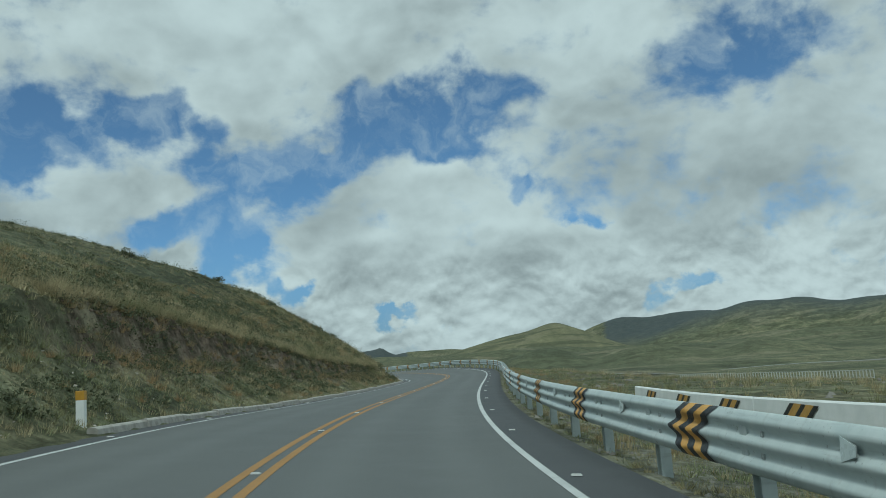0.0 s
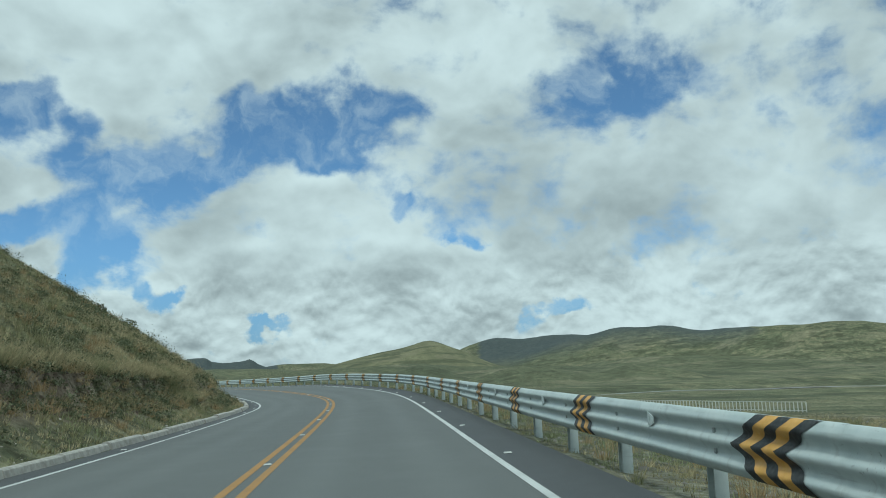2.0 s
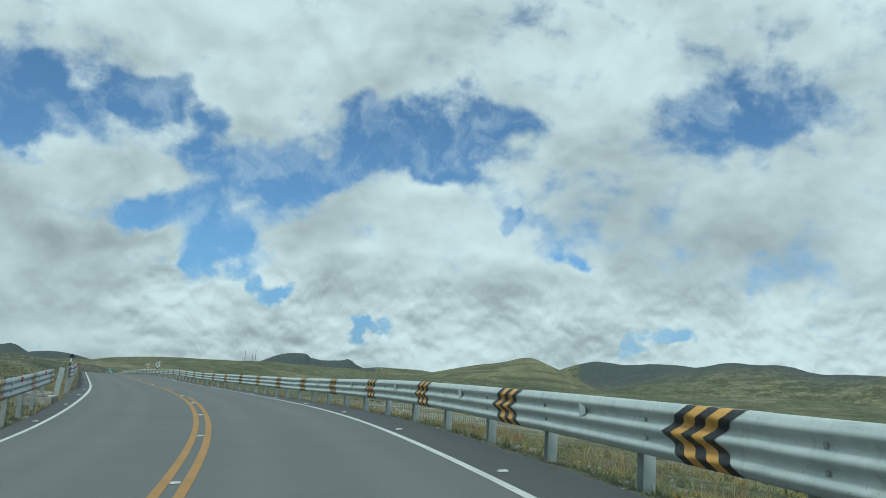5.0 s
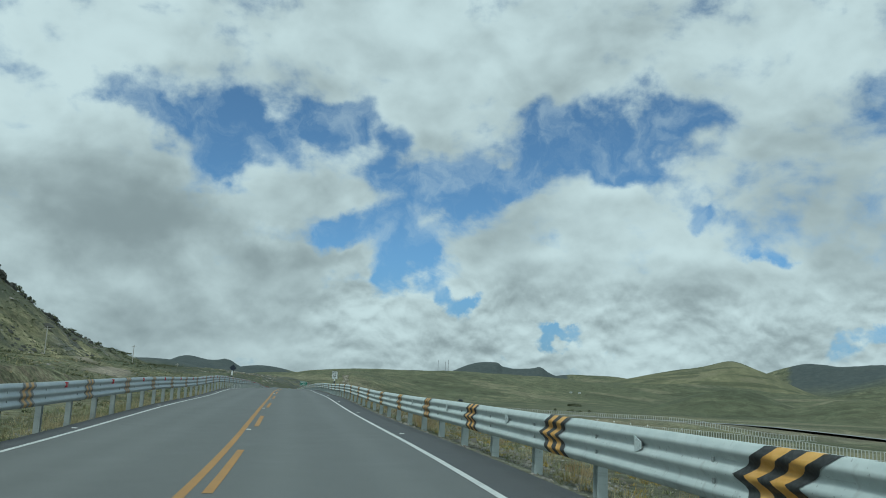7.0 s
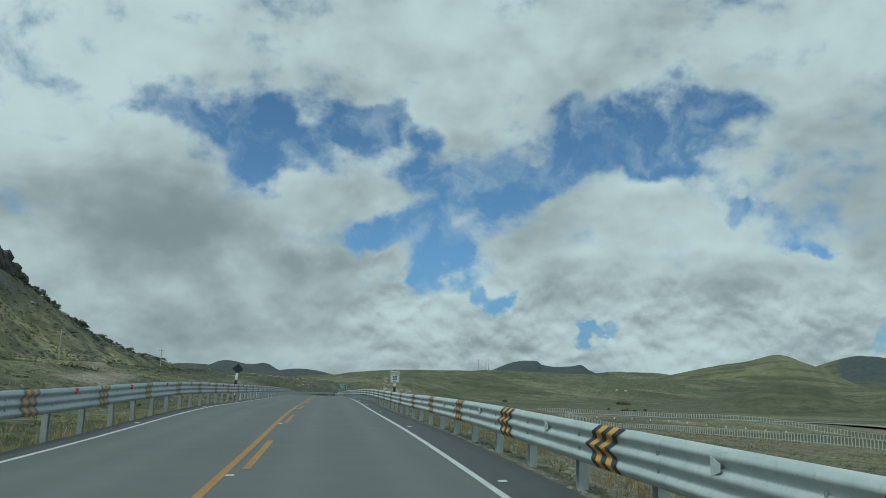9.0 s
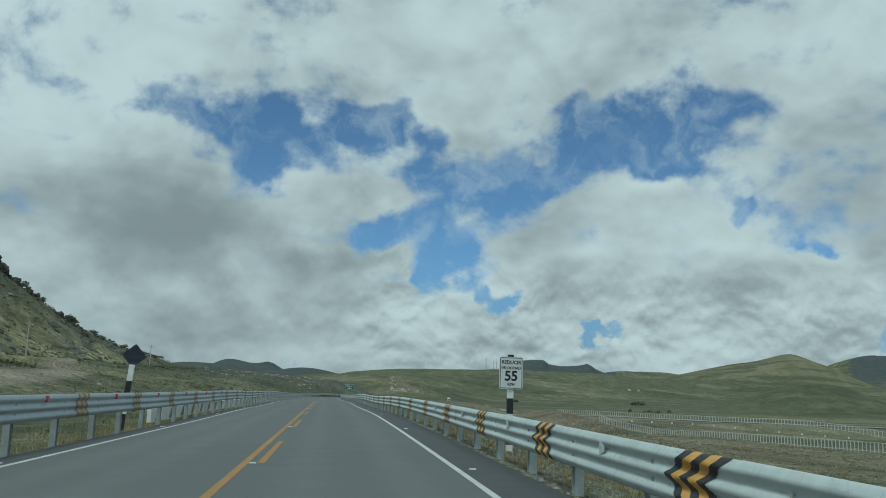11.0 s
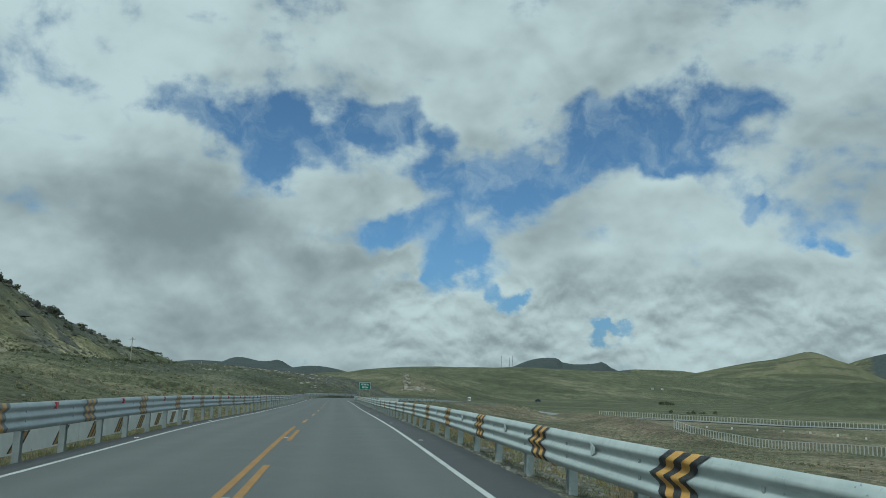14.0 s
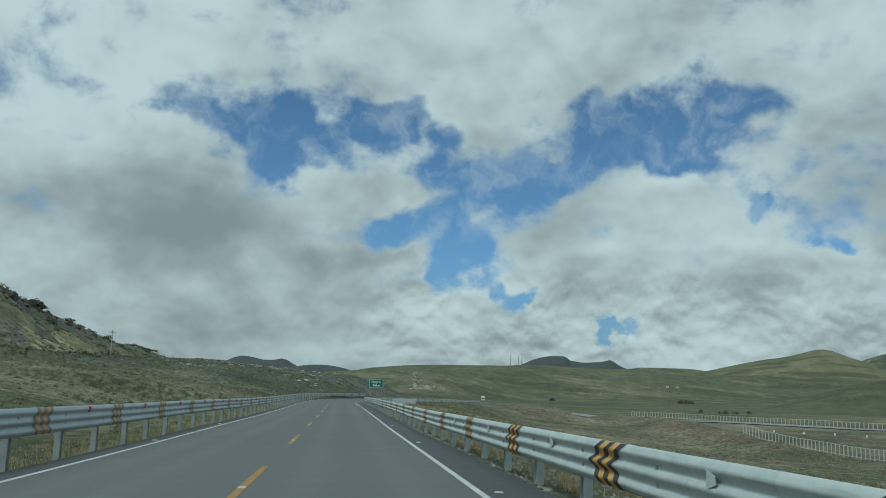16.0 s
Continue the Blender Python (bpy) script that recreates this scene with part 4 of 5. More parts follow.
def mark_mesh(s, u, top, side, lean, old):
    """Hazard chevrons painted across the beam: dark ground, two amber stripes."""
    prof = [(side * (o + 0.008) + u, top + z) for o, z in BEAM]
    edges = [-0.46, -0.29, -0.10, 0.08, 0.27, 0.44]
    verts, faces, mats = [], [], []
    for b in range(5):
        for j, (uu, zz) in enumerate(prof):
            q = j / (len(prof) - 1)
            shift = lean * (q / 0.48 if q < 0.48 else 1 - 0.8 * (q - 0.48) / 0.52)
            for e in (edges[b], edges[b + 1]):
                verts.append(road_pt(s + shift + e, uu, zz))
        o = b * 2 * len(prof)
        for j in range(len(prof) - 1):
            f = (o + 2 * j, o + 2 * j + 1, o + 2 * j + 3, o + 2 * j + 2)
            faces.append(f if side < 0 else f[::-1])
            mats.append(b % 2)
    me = mesh_from("hazard_marking", verts, faces, [M_BLACK_OLD, M_AMBER_OLD] if old else [M_BLACK, M_AMBER], True)
    me.polygons.foreach_set("material_index", mats)
    return me


def guardrail(s0, s1, u, top, side, phase, steel, lean, old, label, mark_from=-1e9, base=0.0, flare=None):
    root = thing("guardrail", road_frame(s0, u), label, "guardrail")
    post_mesh = None
    bm = bmesh.new()                      # channel post: web and two flanges
    box(bm, -0.010, 0.010, -0.071, 0.071, -0.55, 0.0, 0.0)
    box(bm, -0.064, 0.064, -0.079, -0.071, -0.55, 0.0, 0.0)
    box(bm, -0.064, 0.064, 0.071, 0.079, -0.55, 0.0, 0.0)
    post_mesh = bpy.data.meshes.new("post")
    bm.to_mesh(post_mesh)
    bm.free()
    post_mesh.materials.append(M_POST_OLD if old else M_POST)
    block = bpy.data.meshes.new("spacer")
    bm = boxed(-0.05, 0.05, -0.07, 0.07, -0.17, 0.17, 0.008)
    bm.to_mesh(block)
    bm.free()
    block.materials.append(M_POST)
    bolt = bpy.data.meshes.new("bolt")
    bm = tube(bmesh.new(), (-side * 0.02, 0, 0), (side * 0.012, 0, 0), 0.014, 0.012, 8)
    box(bm, -0.007, 0.007, -0.017, 0.017, -0.021, 0.021)
    box(bm, -0.012, 0.003, -0.018, 0.018, -0.022, 0.022, 0.0, 1)
    bm.to_mesh(bolt)
    bm.free()
    bolt.materials.append(M_POST)
    bolt.materials.append(M_POST_OLD)
    refl = bpy.data.meshes.new("reflector")
    bm = bmesh.new()
    if old:
        box(bm, min(side * 0.0, side * 0.07), max(side * 0.0, side * 0.07), -0.05, 0.05, -0.065, 0.065, 0.004)
    else:
        # tapered plate across the trough, on a slightly larger dark gasket
        for grow, x0, x1, kind in ((0.0, 0.0565, 0.0605, 0), (0.003, 0.0515, 0.0552, 1)):
            pts = [(-0.10 - grow * 2, -0.034 - grow), (0.075, -0.085 - grow * 0.3), (0.075, 0.085 + grow * 0.3), (-0.10 - grow * 2, 0.034 + grow)]
            f = [bm.verts.new((side * x0, y, z)) for y, z in pts]
            g = [bm.verts.new((side * x1, y, z)) for y, z in pts]
            fs = [bm.faces.new(f), bm.faces.new(g[::-1])] + [bm.faces.new((f[i], f[(i + 1) % 4], g[(i + 1) % 4], g[i])) for i in range(4)]
            for q in fs:
                q.material_index = kind
    bmesh.ops.recalc_face_normals(bm, faces=bm.faces)
    bm.to_mesh(refl)
    bm.free()
    for m in ((M_RED, M_RED) if old else (M_GREY_REFL, M_POST_OLD)):
        refl.materials.append(m)
    k0, k1 = math.ceil((s0 - phase) / PITCH), math.floor((s1 - phase) / PITCH)
    for k in range(k0, k1 + 1):
        c = phase + k * PITCH
        a, b = max(c - 0.72, s0), min(c - 0.72 + PITCH, s1)
        if b - a < 1:
            continue
        off = flare if flare else (lambda st: 0.0)
        v, f = beam_mesh(a, b + 0.16, u, top + (0.0 if k % 2 else 0.004), side, flare)
        beam = part("beam", mesh_from("beam", v, f, steel, True), None, root, local=False)
        if c > mark_from:
            part("hazard_marking", mark_mesh(c + 0.02, u + off(c), top + 0.004, side, lean, old), None, beam, "faded amber and grey chevrons" if old else "amber and black painted chevrons", local=False)
        if a <= c + 0.52 * PITCH <= b:
            st = c + 0.52 * PITCH
            r = new("reflector", refl)
            r.matrix_basis = road_frame(st, u + off(st) + side * (0.012 if old else 0.0), top - 0.165 + (0.08 if old else 0.0), False)
            hang(r, beam)
            tagged(r, "small red reflector" if old else "tapered silver delineator plate with a dark rim")
        for e in (0.24 * PITCH, 0.76 * PITCH):
            for dz in (-0.171, -0.343):
                st = c + e
                if abs(c - 140) < 175 and a < st < b:
                    o = new("bolt", bolt)
                    o.matrix_basis = road_frame(st, u + off(st) + side * 0.018, top + dz, False)
                    hang(o, beam)
        for e in ((0.27, 0.75) if old else (0.32, 0.825)):
            st = c + e * PITCH
            if not (s0 <= st <= s1):
                continue
            p = new("post", post_mesh)
            m = road_frame(st, u + off(st) - side * 0.15, 0.0)
            m.translation.z = road_pt(st, u + off(st), top)[2] - 0.06
            p.matrix_basis = m @ Matrix.Diagonal((1, 1, (top + 0.35 - base) / 0.55, 1))
            hang(p, root)
            sp = new("spacer", block)
            sp.matrix_basis = m @ pose(side * 0.09, 0, -0.2)
            hang(sp, p)
    return root


def flare_left(st):
    return -0.25 * max(0.0, 1 - (st - 127.0) / 8.0) ** 2


guardrail(-12, 409, 3.20, 0.83, -1, 18.915, M_STEEL, 0.46, False, "galvanised corrugated guardrail with amber and black chevrons on steel posts")
guardrail(127.0, 470, -5.74, 1.01, 1, 5.496 * 0.88, M_STEEL_OLD, -0.25, True, "dull galvanised corrugated guardrail with faded chevrons and red reflectors", base=0.15, flare=flare_left)
guardrail(110.0, 124.3, -6.05, 0.95, 1, 5.496 * 0.5, M_STEEL_OLD, -0.25, True, "short dull galvanised guardrail set back behind the kerb", base=0.1)
guardrail(414, 505, 3.4, 0.79, -1, 18.915, M_STEEL, 0.34, False, "galvanised corrugated guardrail in the far bend", mark_from=1e9)

end_post = thing("rail_end_post", road_frame(126.85, -6.02, 0.0), "leaning galvanised steel plate at the end of a guardrail", "guardrail end")
ep = part("plate", boxed(-0.10, 0.10, -0.05, 0.05, -0.3, 0.98, 0.012), M_POST, end_post)
ep.matrix_basis = pose(0, 0, 0, 0, 6, 0)

# ---- white barriers with hazard stripes ----
def barrier(s0, s1, u, z0, z1, face, label, group, thick=0.16, stripes=(), rise=0.0):
    """Low painted concrete wall between two stations; face is the side, -1 or +1, that carries the stripes."""
    root = thing("concrete_barrier", road_frame(s0, u, z0), label, "barrier", group)
    n = 4
    ss = np.linspace(s0 + 0.02, s1 - 0.02, n)
    sec = [(-thick / 2, z0), (thick / 2, z0), (thick / 2 - 0.01, z1 - 0.03), (thick / 2 - 0.035, z1), (-thick / 2 + 0.035, z1), (-thick / 2 + 0.01, z1 - 0.03)]
    verts = [road_pt(st, u + o, z + rise * (st - s0)) for st in ss for o, z in sec]
    k = len(sec)
    faces = [(i * k + j, (i + 1) * k + j, (i + 1) * k + (j + 1) % k, i * k + (j + 1) % k) for i in range(n - 1) for j in range(k)]
    faces += [tuple(range(k)), tuple(range((n - 1) * k, n * k))[::-1]]
    part("wall", mesh_from("wall", verts, faces, M_WHITEWASH), None, root, local=False)
    for c in stripes:
        vv, ff, mm = [], [], []
        k = 1.6 if z1 > 0.41 else 1.0
        e = [k * x for x in (-0.38, -0.27, -0.09, 0.02, 0.20, 0.31)]
        for b in range(5):
            for z, lean in ((max(z0, z1 - 0.8) + 0.04, -0.28 * k), (z1 - 0.06, 0.32 * k)):
                for x in (e[b], e[b + 1]):
                    vv.append(road_pt(c + x + face * lean, u + face * (thick / 2 + 0.004 - (0.008 if lean > 0 else 0.0)), z + rise * (c - s0)))
            o = 4 * b
            ff.append((o, o + 1, o + 3, o + 2))
            mm.append(b % 2)
        me = mesh_from("hazard_stripes", vv, ff, [M_BLACK, M_AMBER_STRIPE if z1 > 0.41 else M_AMBER_OLD])
        me.polygons.foreach_set("material_index", mm)
        part("hazard_stripes", me, None, root, "slanted black and amber stripes", local=False)
    return root


for a, b in ((4.5, 16.2), (16.2, 27.0)):
    barrier(a, b, 7.0, -0.45, 0.80 - 0.0246 * (a - 4.5), -1, "white concrete barrier with slanted black and amber stripes", "barriers right of the road", stripes=[c for c in (25.0, 21.5, 18.0, 14.5, 11.0, 7.5) if a < c < b], rise=-0.0246)
for k in range(11):
    barrier(226.0 + 5.65 * k, 231.65 + 5.65 * k, -6.75, -0.12, 0.40, 1, "low white concrete barrier with slanted hazard stripes behind the guardrail", "low barriers behind the guardrail", stripes=[227.4 + 5.65 * k, 230.2 + 5.65 * k])
for k in range(3):
    barrier(440 + 9 * k, 449 + 9 * k, 6.5, -0.3, 0.75, -1, "white concrete barrier beside the far bend", "white barriers at the far bend")

# ---- signs ----
def lettering(text, size, mat, parent, x, z, y, name="lettering"):
    cu = bpy.data.curves.new(name, "FONT")
    cu.body, cu.size, cu.align_x, cu.extrude, cu.offset = text, size, "CENTER", 0.001, size * 0.028
    tmp = bpy.data.objects.new(name, cu)
    me = bpy.data.meshes.new_from_object(tmp)
    bpy.data.objects.remove(tmp)
    me.materials.clear()
    me.materials.append(mat)
    ob = new(name, me)
    ob.parent = parent
    ob.matrix_basis = pose(x, y, z, 90, 0, 0)
    return ob


def banded_post(root, height, width, bands, first_white):
    for k in range(bands):
        z0, z1 = -0.3 + (height + 0.3) * k / bands, -0.3 + (height + 0.3) * (k + 1) / bands
        w0 = width
        bm = boxed(-w0 / 2, w0 / 2, -0.05, 0.05, z0, z1 - 0.001, 0.0)
        white = (k % 2 == 0) == first_white
        part("post_band", bm, M_WHITEWASH if white else M_BLACK, root, "white painted band" if white else "black painted band")


def rounded_plate(w, h, r, t, mat=0):
    bm = bmesh.new()
    pts = []
    for cx, cz, a0 in ((w / 2 - r, h / 2 - r, 0), (-w / 2 + r, h / 2 - r, 90), (-w / 2 + r, -h / 2 + r, 180), (w / 2 - r, -h / 2 + r, 270)):
        pts += [(cx + r * math.cos(radians(a0 + q)), cz + r * math.sin(radians(a0 + q))) for q in (0, 22, 45, 68, 90)]
    f = [bm.verts.new((x, -t / 2, z)) for x, z in pts]
    b = [bm.verts.new((x, t / 2, z)) for x, z in pts]
    bm.faces.new(f[::-1])
    bm.faces.new(b)
    for i in range(len(pts)):
        bm.faces.new((f[i], f[(i + 1) % len(pts)], b[(i + 1) % len(pts)], b[i]))
    bmesh.ops.recalc_face_normals(bm, faces=bm.faces)
    return bm


sign = thing("speed_sign", road_frame(214.2, 4.35, -0.15), "white speed sign on a black and white banded post", "road sign")
banded_post(sign, 1.60, 0.155, 5, True)
plate = part("plate", rounded_plate(0.60, 0.80, 0.05, 0.012), M_SIGN_WHITE, sign)
plate.matrix_basis = pose(0, -0.075, 1.85)
bm = rounded_plate(0.566, 0.766, 0.04, 0.004)
border = part("border", bm, M_BLACK, plate)
border.matrix_basis = pose(0, -0.0062, 0)
inner = part("panel", rounded_plate(0.536, 0.736, 0.032, 0.004), M_SIGN_WHITE, plate)
inner.matrix_basis = pose(0, -0.0082, 0)
for text, size, z in (("REDUCIR", 0.122, 0.225), ("VELOCIDAD", 0.090, 0.095), ("55", 0.34, -0.185), ("KPH", 0.098, -0.315)):
    lettering(text, size, M_BLACK, plate, 0, z, -0.0125)
part("post_cap", boxed(-0.07, 0.07, -0.05, 0.05, 1.605, 2.31, 0.012), M_BLACK, sign)

board = thing("warning_sign", road_frame(223.0, -7.0, 0.03) @ pose(0, 0, 0, 0, 5, 0), "dark back of a diamond warning sign on a banded post", "road sign")
banded_post(board, 1.9, 0.17, 4, False)
bm = rounded_plate(0.58, 0.58, 0.05, 0.02)
dm = part("plate", bm, M_SIGN_BACK, board, "dark unpainted back of the plate")
dm.matrix_basis = pose(0, 0.07, 2.2, 0, 45, 0)
for z in (-0.12, 0.12):
    rib = part("brace", boxed(-0.3, 0.3, -0.03, -0.01, z - 0.02, z + 0.02), M_SIGN_BACK, board)
    rib.matrix_basis = pose(0, 0.07, 2.2)

green = thing("direction_sign", pose(-114.2, 419.8, -2.7, 0, 0, 19), "large green direction sign with white letters on two posts", "road sign")
for x in (-1.05, 1.05):
    part("post", boxed(x - 0.06, x + 0.06, -0.05, 0.05, -1.5, 3.5, 0.01), M_MAST, green)
gp = part("plate", rounded_plate(2.5, 1.5, 0.1, 0.03), M_SIGN_WHITE, green)
gp.matrix_basis = pose(0, -0.08, 2.85)
gi = part("panel", rounded_plate(2.4, 1.4, 0.08, 0.006), M_SIGN_GREEN, gp)
gi.matrix_basis = pose(0, -0.019, 0)
lettering("PEAJE A", 0.50, M_SIGN_WHITE, gp, 0, 0.12, -0.027)
for k, x in enumerate((-0.5, -0.22, 0.06)):
    part("digit_bar", boxed(x - 0.09, x + 0.09, -0.027, -0.022, -0.5, -0.14), M_SIGN_WHITE, gp)
lettering("M", 0.48, M_SIGN_WHITE, gp, 0.52, -0.5, -0.027)

marker = thing("marker_post", road_frame(16.6, -5.97, 0.0), "white delineator post with an orange top at the kerb", "marker post")
part("shaft", boxed(-0.085, 0.085, -0.06, 0.06, -0.3, 0.66, 0.012), M_WHITEWASH, marker)
part("band", boxed(-0.087, 0.087, -0.062, 0.062, 0.66, 0.84, 0.012), M_ORANGE, marker, "orange reflective top band")

# ---- concrete drain chute at the gap between the left guardrails ----
chute = thing("drain_chute", road_frame(123.4, -6.1, -0.02), "short pale concrete drain chute at the road edge", "drain")
for x0, x1, z0, z1, nm in ((-0.9, 0.25, -0.5, 0.02, "slab"), (-0.9, 0.1, 0.0, 0.13, "side_wall"), (-0.9, 0.1, 0.0, 0.13, "side_wall")):
    k = len([c for c in chute.children if c.name.startswith("side_wall")])
    y0, y1 = (-1.2, 1.6) if nm == "slab" else ((-1.2, -0.95) if k == 0 else (1.35, 1.6))
    part(nm, boxed(x0, x1, y0, y1, z0 + (0.022 if nm != "slab" else 0), z1, 0.02), M_CONCRETE, chute)

# ---- kerb stones and road studs ----
kerb = tagged(new("kerb"), "row of grey concrete kerb stones with open joints along the hillside", "kerb", kind="structure")
kerb.matrix_basis = Matrix.Identity(4)
for k in range(31):
    a = 16.2 + 2.75 * k
    b = a + 2.66
    sec = [(-5.74, -0.15), (-5.72, 0.13), (-5.68, 0.155), (-5.56, 0.15), (-5.52, 0.12), (-5.45, -0.1)]
    dz, du = 0.02 * math.sin(k * 2.4), 0.02 * math.sin(k * 1.7 + 1)
    ss = np.linspace(a, b, 3)
    vv = [road_pt(st, o + du, z + dz) for st in ss for o, z in sec]
    n = len(sec)
    ff = [(i * n + j, (i + 1) * n + j, (i + 1) * n + (j + 1) % n, i * n + (j + 1) % n) for i in range(2) for j in range(n)]
    ff += [tuple(range(n)), tuple(range(2 * n, 3 * n))[::-1]]
    part("kerb_stone", mesh_from("kerb_stone", vv, ff, M_CONCRETE), None, kerb, local=False)

stud_mesh = bpy.data.meshes.new("road_stud")
bm = bmesh.new()
top = [bm.verts.new((x, y, 0.018)) for x, y in ((-0.05, -0.025), (0.05, -0.025), (0.05, 0.025), (-0.05, 0.025))]
bot = [bm.verts.new((x, y, 0.0)) for x, y in ((-0.06, -0.05), (0.06, -0.05), (0.06, 0.05), (-0.06, 0.05))]
bm.faces.new(top)
for i in range(4):
    bm.faces.new((bot[i], bot[(i + 1) % 4], top[(i + 1) % 4], top[i]))
bm.to_mesh(stud_mesh)
bm.free()
stud_mesh.materials.append(M_STUD)
stn = 3.0
while stn < 400:
    for u in (E_R + 0.26, MID, E_L - 0.22):
        o = new("road_stud", stud_mesh)
        o.matrix_basis = road_frame(stn + (0.6 if u == MID else 0), u, 0.006, False)
        tagged(o, "small pale raised road stud", "road stud", "road studs")
    stn += 6.4 if stn < 125 else 12.7

# ---- poles, masts ----
def utility_pole(x, y, height, turn):
    z = float(ground_height([x], [y])[0][0])
    root = thing("utility_pole", pose(x, y, z, 0, 0, turn), "weathered wooden utility pole with a crossarm on the hillside", "utility pole", "utility poles on the hillside")
    part("shaft", tube(bmesh.new(), (0, 0, -0.6), (0, 0, height), 0.21, 0.15, 10), M_WOOD, root)
    part("crossarm", boxed(-1.15, 1.15, -0.08, 0.08, height - 0.96, height - 0.76), M_WOOD, root)
    for x in (-1.0, -0.35, 0.35, 1.0):
        part("insulator", tube(bmesh.new(), (x, 0, height - 0.76), (x, 0, height - 0.52), 0.05, 0.035, 8), M_BLACK, root)
    return root


for x, y, h in ((-244.6, 521.5, 11.0), (-207.5, 399.6, 10.5), (-275.8, 627.1, 8.5)):
    utility_pole(x, y, h, 21)


def mast(az, dist, height):
    a = radians(az)
    x, y = -10 - math.sin(a) * dist, 150 + math.cos(a) * dist
    z = float(ground_height([x], [y])[0][0])
    root = thing("radio_mast", pose(x, y, z), "slender lattice radio mast on the far ridge", "mast", "radio masts on the ridge")
    w = height * 0.035
    bm = bmesh.new()
    for k in range(3):
        t0 = radians(120 * k)
        tube(bm, (w * math.cos(t0), w * math.sin(t0), -2), (0.3 * w * math.cos(t0), 0.3 * w * math.sin(t0), height), 0.16, 0.13, 5)
    part("legs", bm, M_MAST, root)
    for q in range(6):
        z0 = height * q / 6
        r = w * (1 - 0.7 * q / 6)
        bm = bmesh.new()
        for k in range(3):
            t0, t1 = radians(120 * k), radians(120 * (k + 1))
            tube(bm, (r * math.cos(t0), r * math.sin(t0), z0), (r * 0.9 * math.cos(t1), r * 0.9 * math.sin(t1), z0 + height / 6), 0.09, 0.09, 4)
        part("brace", bm, M_MAST, root)


for az, h in ((11.05, 26), (10.55, 22), (10.35, 25)):
    mast(az, 1640, h)

# ---- grass, flowers, stones, shrubs ----
rng = np.random.default_rng(11)


def on_ground(x, y):
    return np.stack([x, y, ground_height(x, y)[0]], 1)


def off_track(P):
    """Nothing grows on the dirt track or close beside it."""
    worn = sum(ground_height(P[:, 0] + d[0], P[:, 1] + d[1])[3] for d in ((0, 0), (-2, 4), (-4, 8), (-6, 12)))
    return P[worn < 0.3]


def scatter_road(n, s0, s1, u0, u1, bias=1.0):
    s = rng.uniform(s0, s1, n)
    u = u0 + (u1 - u0) * rng.uniform(0, 1, n) ** bias
    P = road_pt(s, u, np.zeros(n))
    return on_ground(P[:, 0], P[:, 1])


def loose(name, V, F, mat, label, category):
    me = bpy.data.meshes.new(name)
    me.vertices.add(len(V))
    me.vertices.foreach_set("co", V.astype(np.float32).ravel())
    k = F.shape[1]
    me.loops.add(F.size)
    me.loops.foreach_set("vertex_index", F.ravel().astype(np.int32))
    me.polygons.add(len(F))
    me.polygons.foreach_set("loop_start", np.arange(0, F.size, k))
    me.update(calc_edges=True)
    me.materials.append(mat)
    return tagged(new(name, me), label, category, kind="stuff")


def tufts(name, P, height, width, blades, mat, label, spread=0.5, droop=0.35):
    """Clumps of bent blades; each blade is two quads that taper to a point."""
    n = len(P)
    size = rng.uniform(0.55, 1.25, n)
    ang = rng.uniform(0, 2 * np.pi, (n, blades))
    lean = rng.uniform(0.15, 1.0, (n, blades)) * spread
    h = height * size[:, None] * rng.uniform(0.6, 1.1, (n, blades))
    dx, dy = np.cos(ang), np.sin(ang)
    off = rng.uniform(0, 0.22, (n, blades)) * height * size[:, None]
    b = P[:, None, :] + np.stack([dx * off, dy * off, np.full_like(dx, -0.03)], -1)
    w = width * size[:, None] * rng.uniform(0.6, 1.3, (n, blades))
    side = np.stack([-dy, dx, 0 * dx], -1) * w[..., None]
    out = np.stack([dx, dy, 0 * dx], -1)
    mid = b + out * (lean * h * 0.45)[..., None] + np.stack([0 * h, 0 * h, h * 0.62], -1)
    tip = b + out * (lean * h * (1.0 + droop))[..., None] + np.stack([0 * h, 0 * h, h * (1 - 0.25 * lean)], -1)
    V = np.stack([b - side, b + side, mid - side * 0.75, mid + side * 0.75, tip], 2).reshape(-1, 3)
    i = np.arange(n * blades) * 5
    F = np.concatenate([np.stack([i, i + 1, i + 3], 1), np.stack([i, i + 3, i + 2], 1), np.stack([i + 2, i + 3, i + 4], 1)])
    return loose(name, V, F, mat, label, "grass")


def stones(name, P, size, mat, label, flat=0.7):
    """Loose stones: jittered octahedra with a cut top."""
    n = len(P)
    base = np.array([(1, 0, 0), (0.3, 0.9, 0), (-0.8, 0.6, 0), (-0.8, -0.6, 0), (0.3, -0.9, 0), (0.5, 0.1, 0.8), (-0.4, 0.35, 0.9), (-0.2, -0.5, 0.75)])
    tri = np.array([(0, 1, 5), (1, 6, 5), (1, 2, 6), (2, 3, 6), (3, 7, 6), (3, 4, 7), (4, 0, 5), (4, 5, 7), (5, 6, 7)])
    sc = size * rng.lognormal(0, 0.45, n)
    a = rng.uniform(0, 2 * np.pi, n)
    v = base[None] * (1 + rng.uniform(-0.28, 0.28, (n, 8, 3)))
    x = v[..., 0] * np.cos(a)[:, None] - v[..., 1] * np.sin(a)[:, None]
    y = v[..., 0] * np.sin(a)[:, None] + v[..., 1] * np.cos(a)[:, None]
    V = P[:, None, :] + np.stack([x, y, (v[..., 2] - 0.12) * flat], -1) * sc[:, None, None]
    F = (tri[None] + (np.arange(n) * 8)[:, None, None]).reshape(-1, 3)
    return loose(name, V.reshape(-1, 3), F, mat, label, "stones")


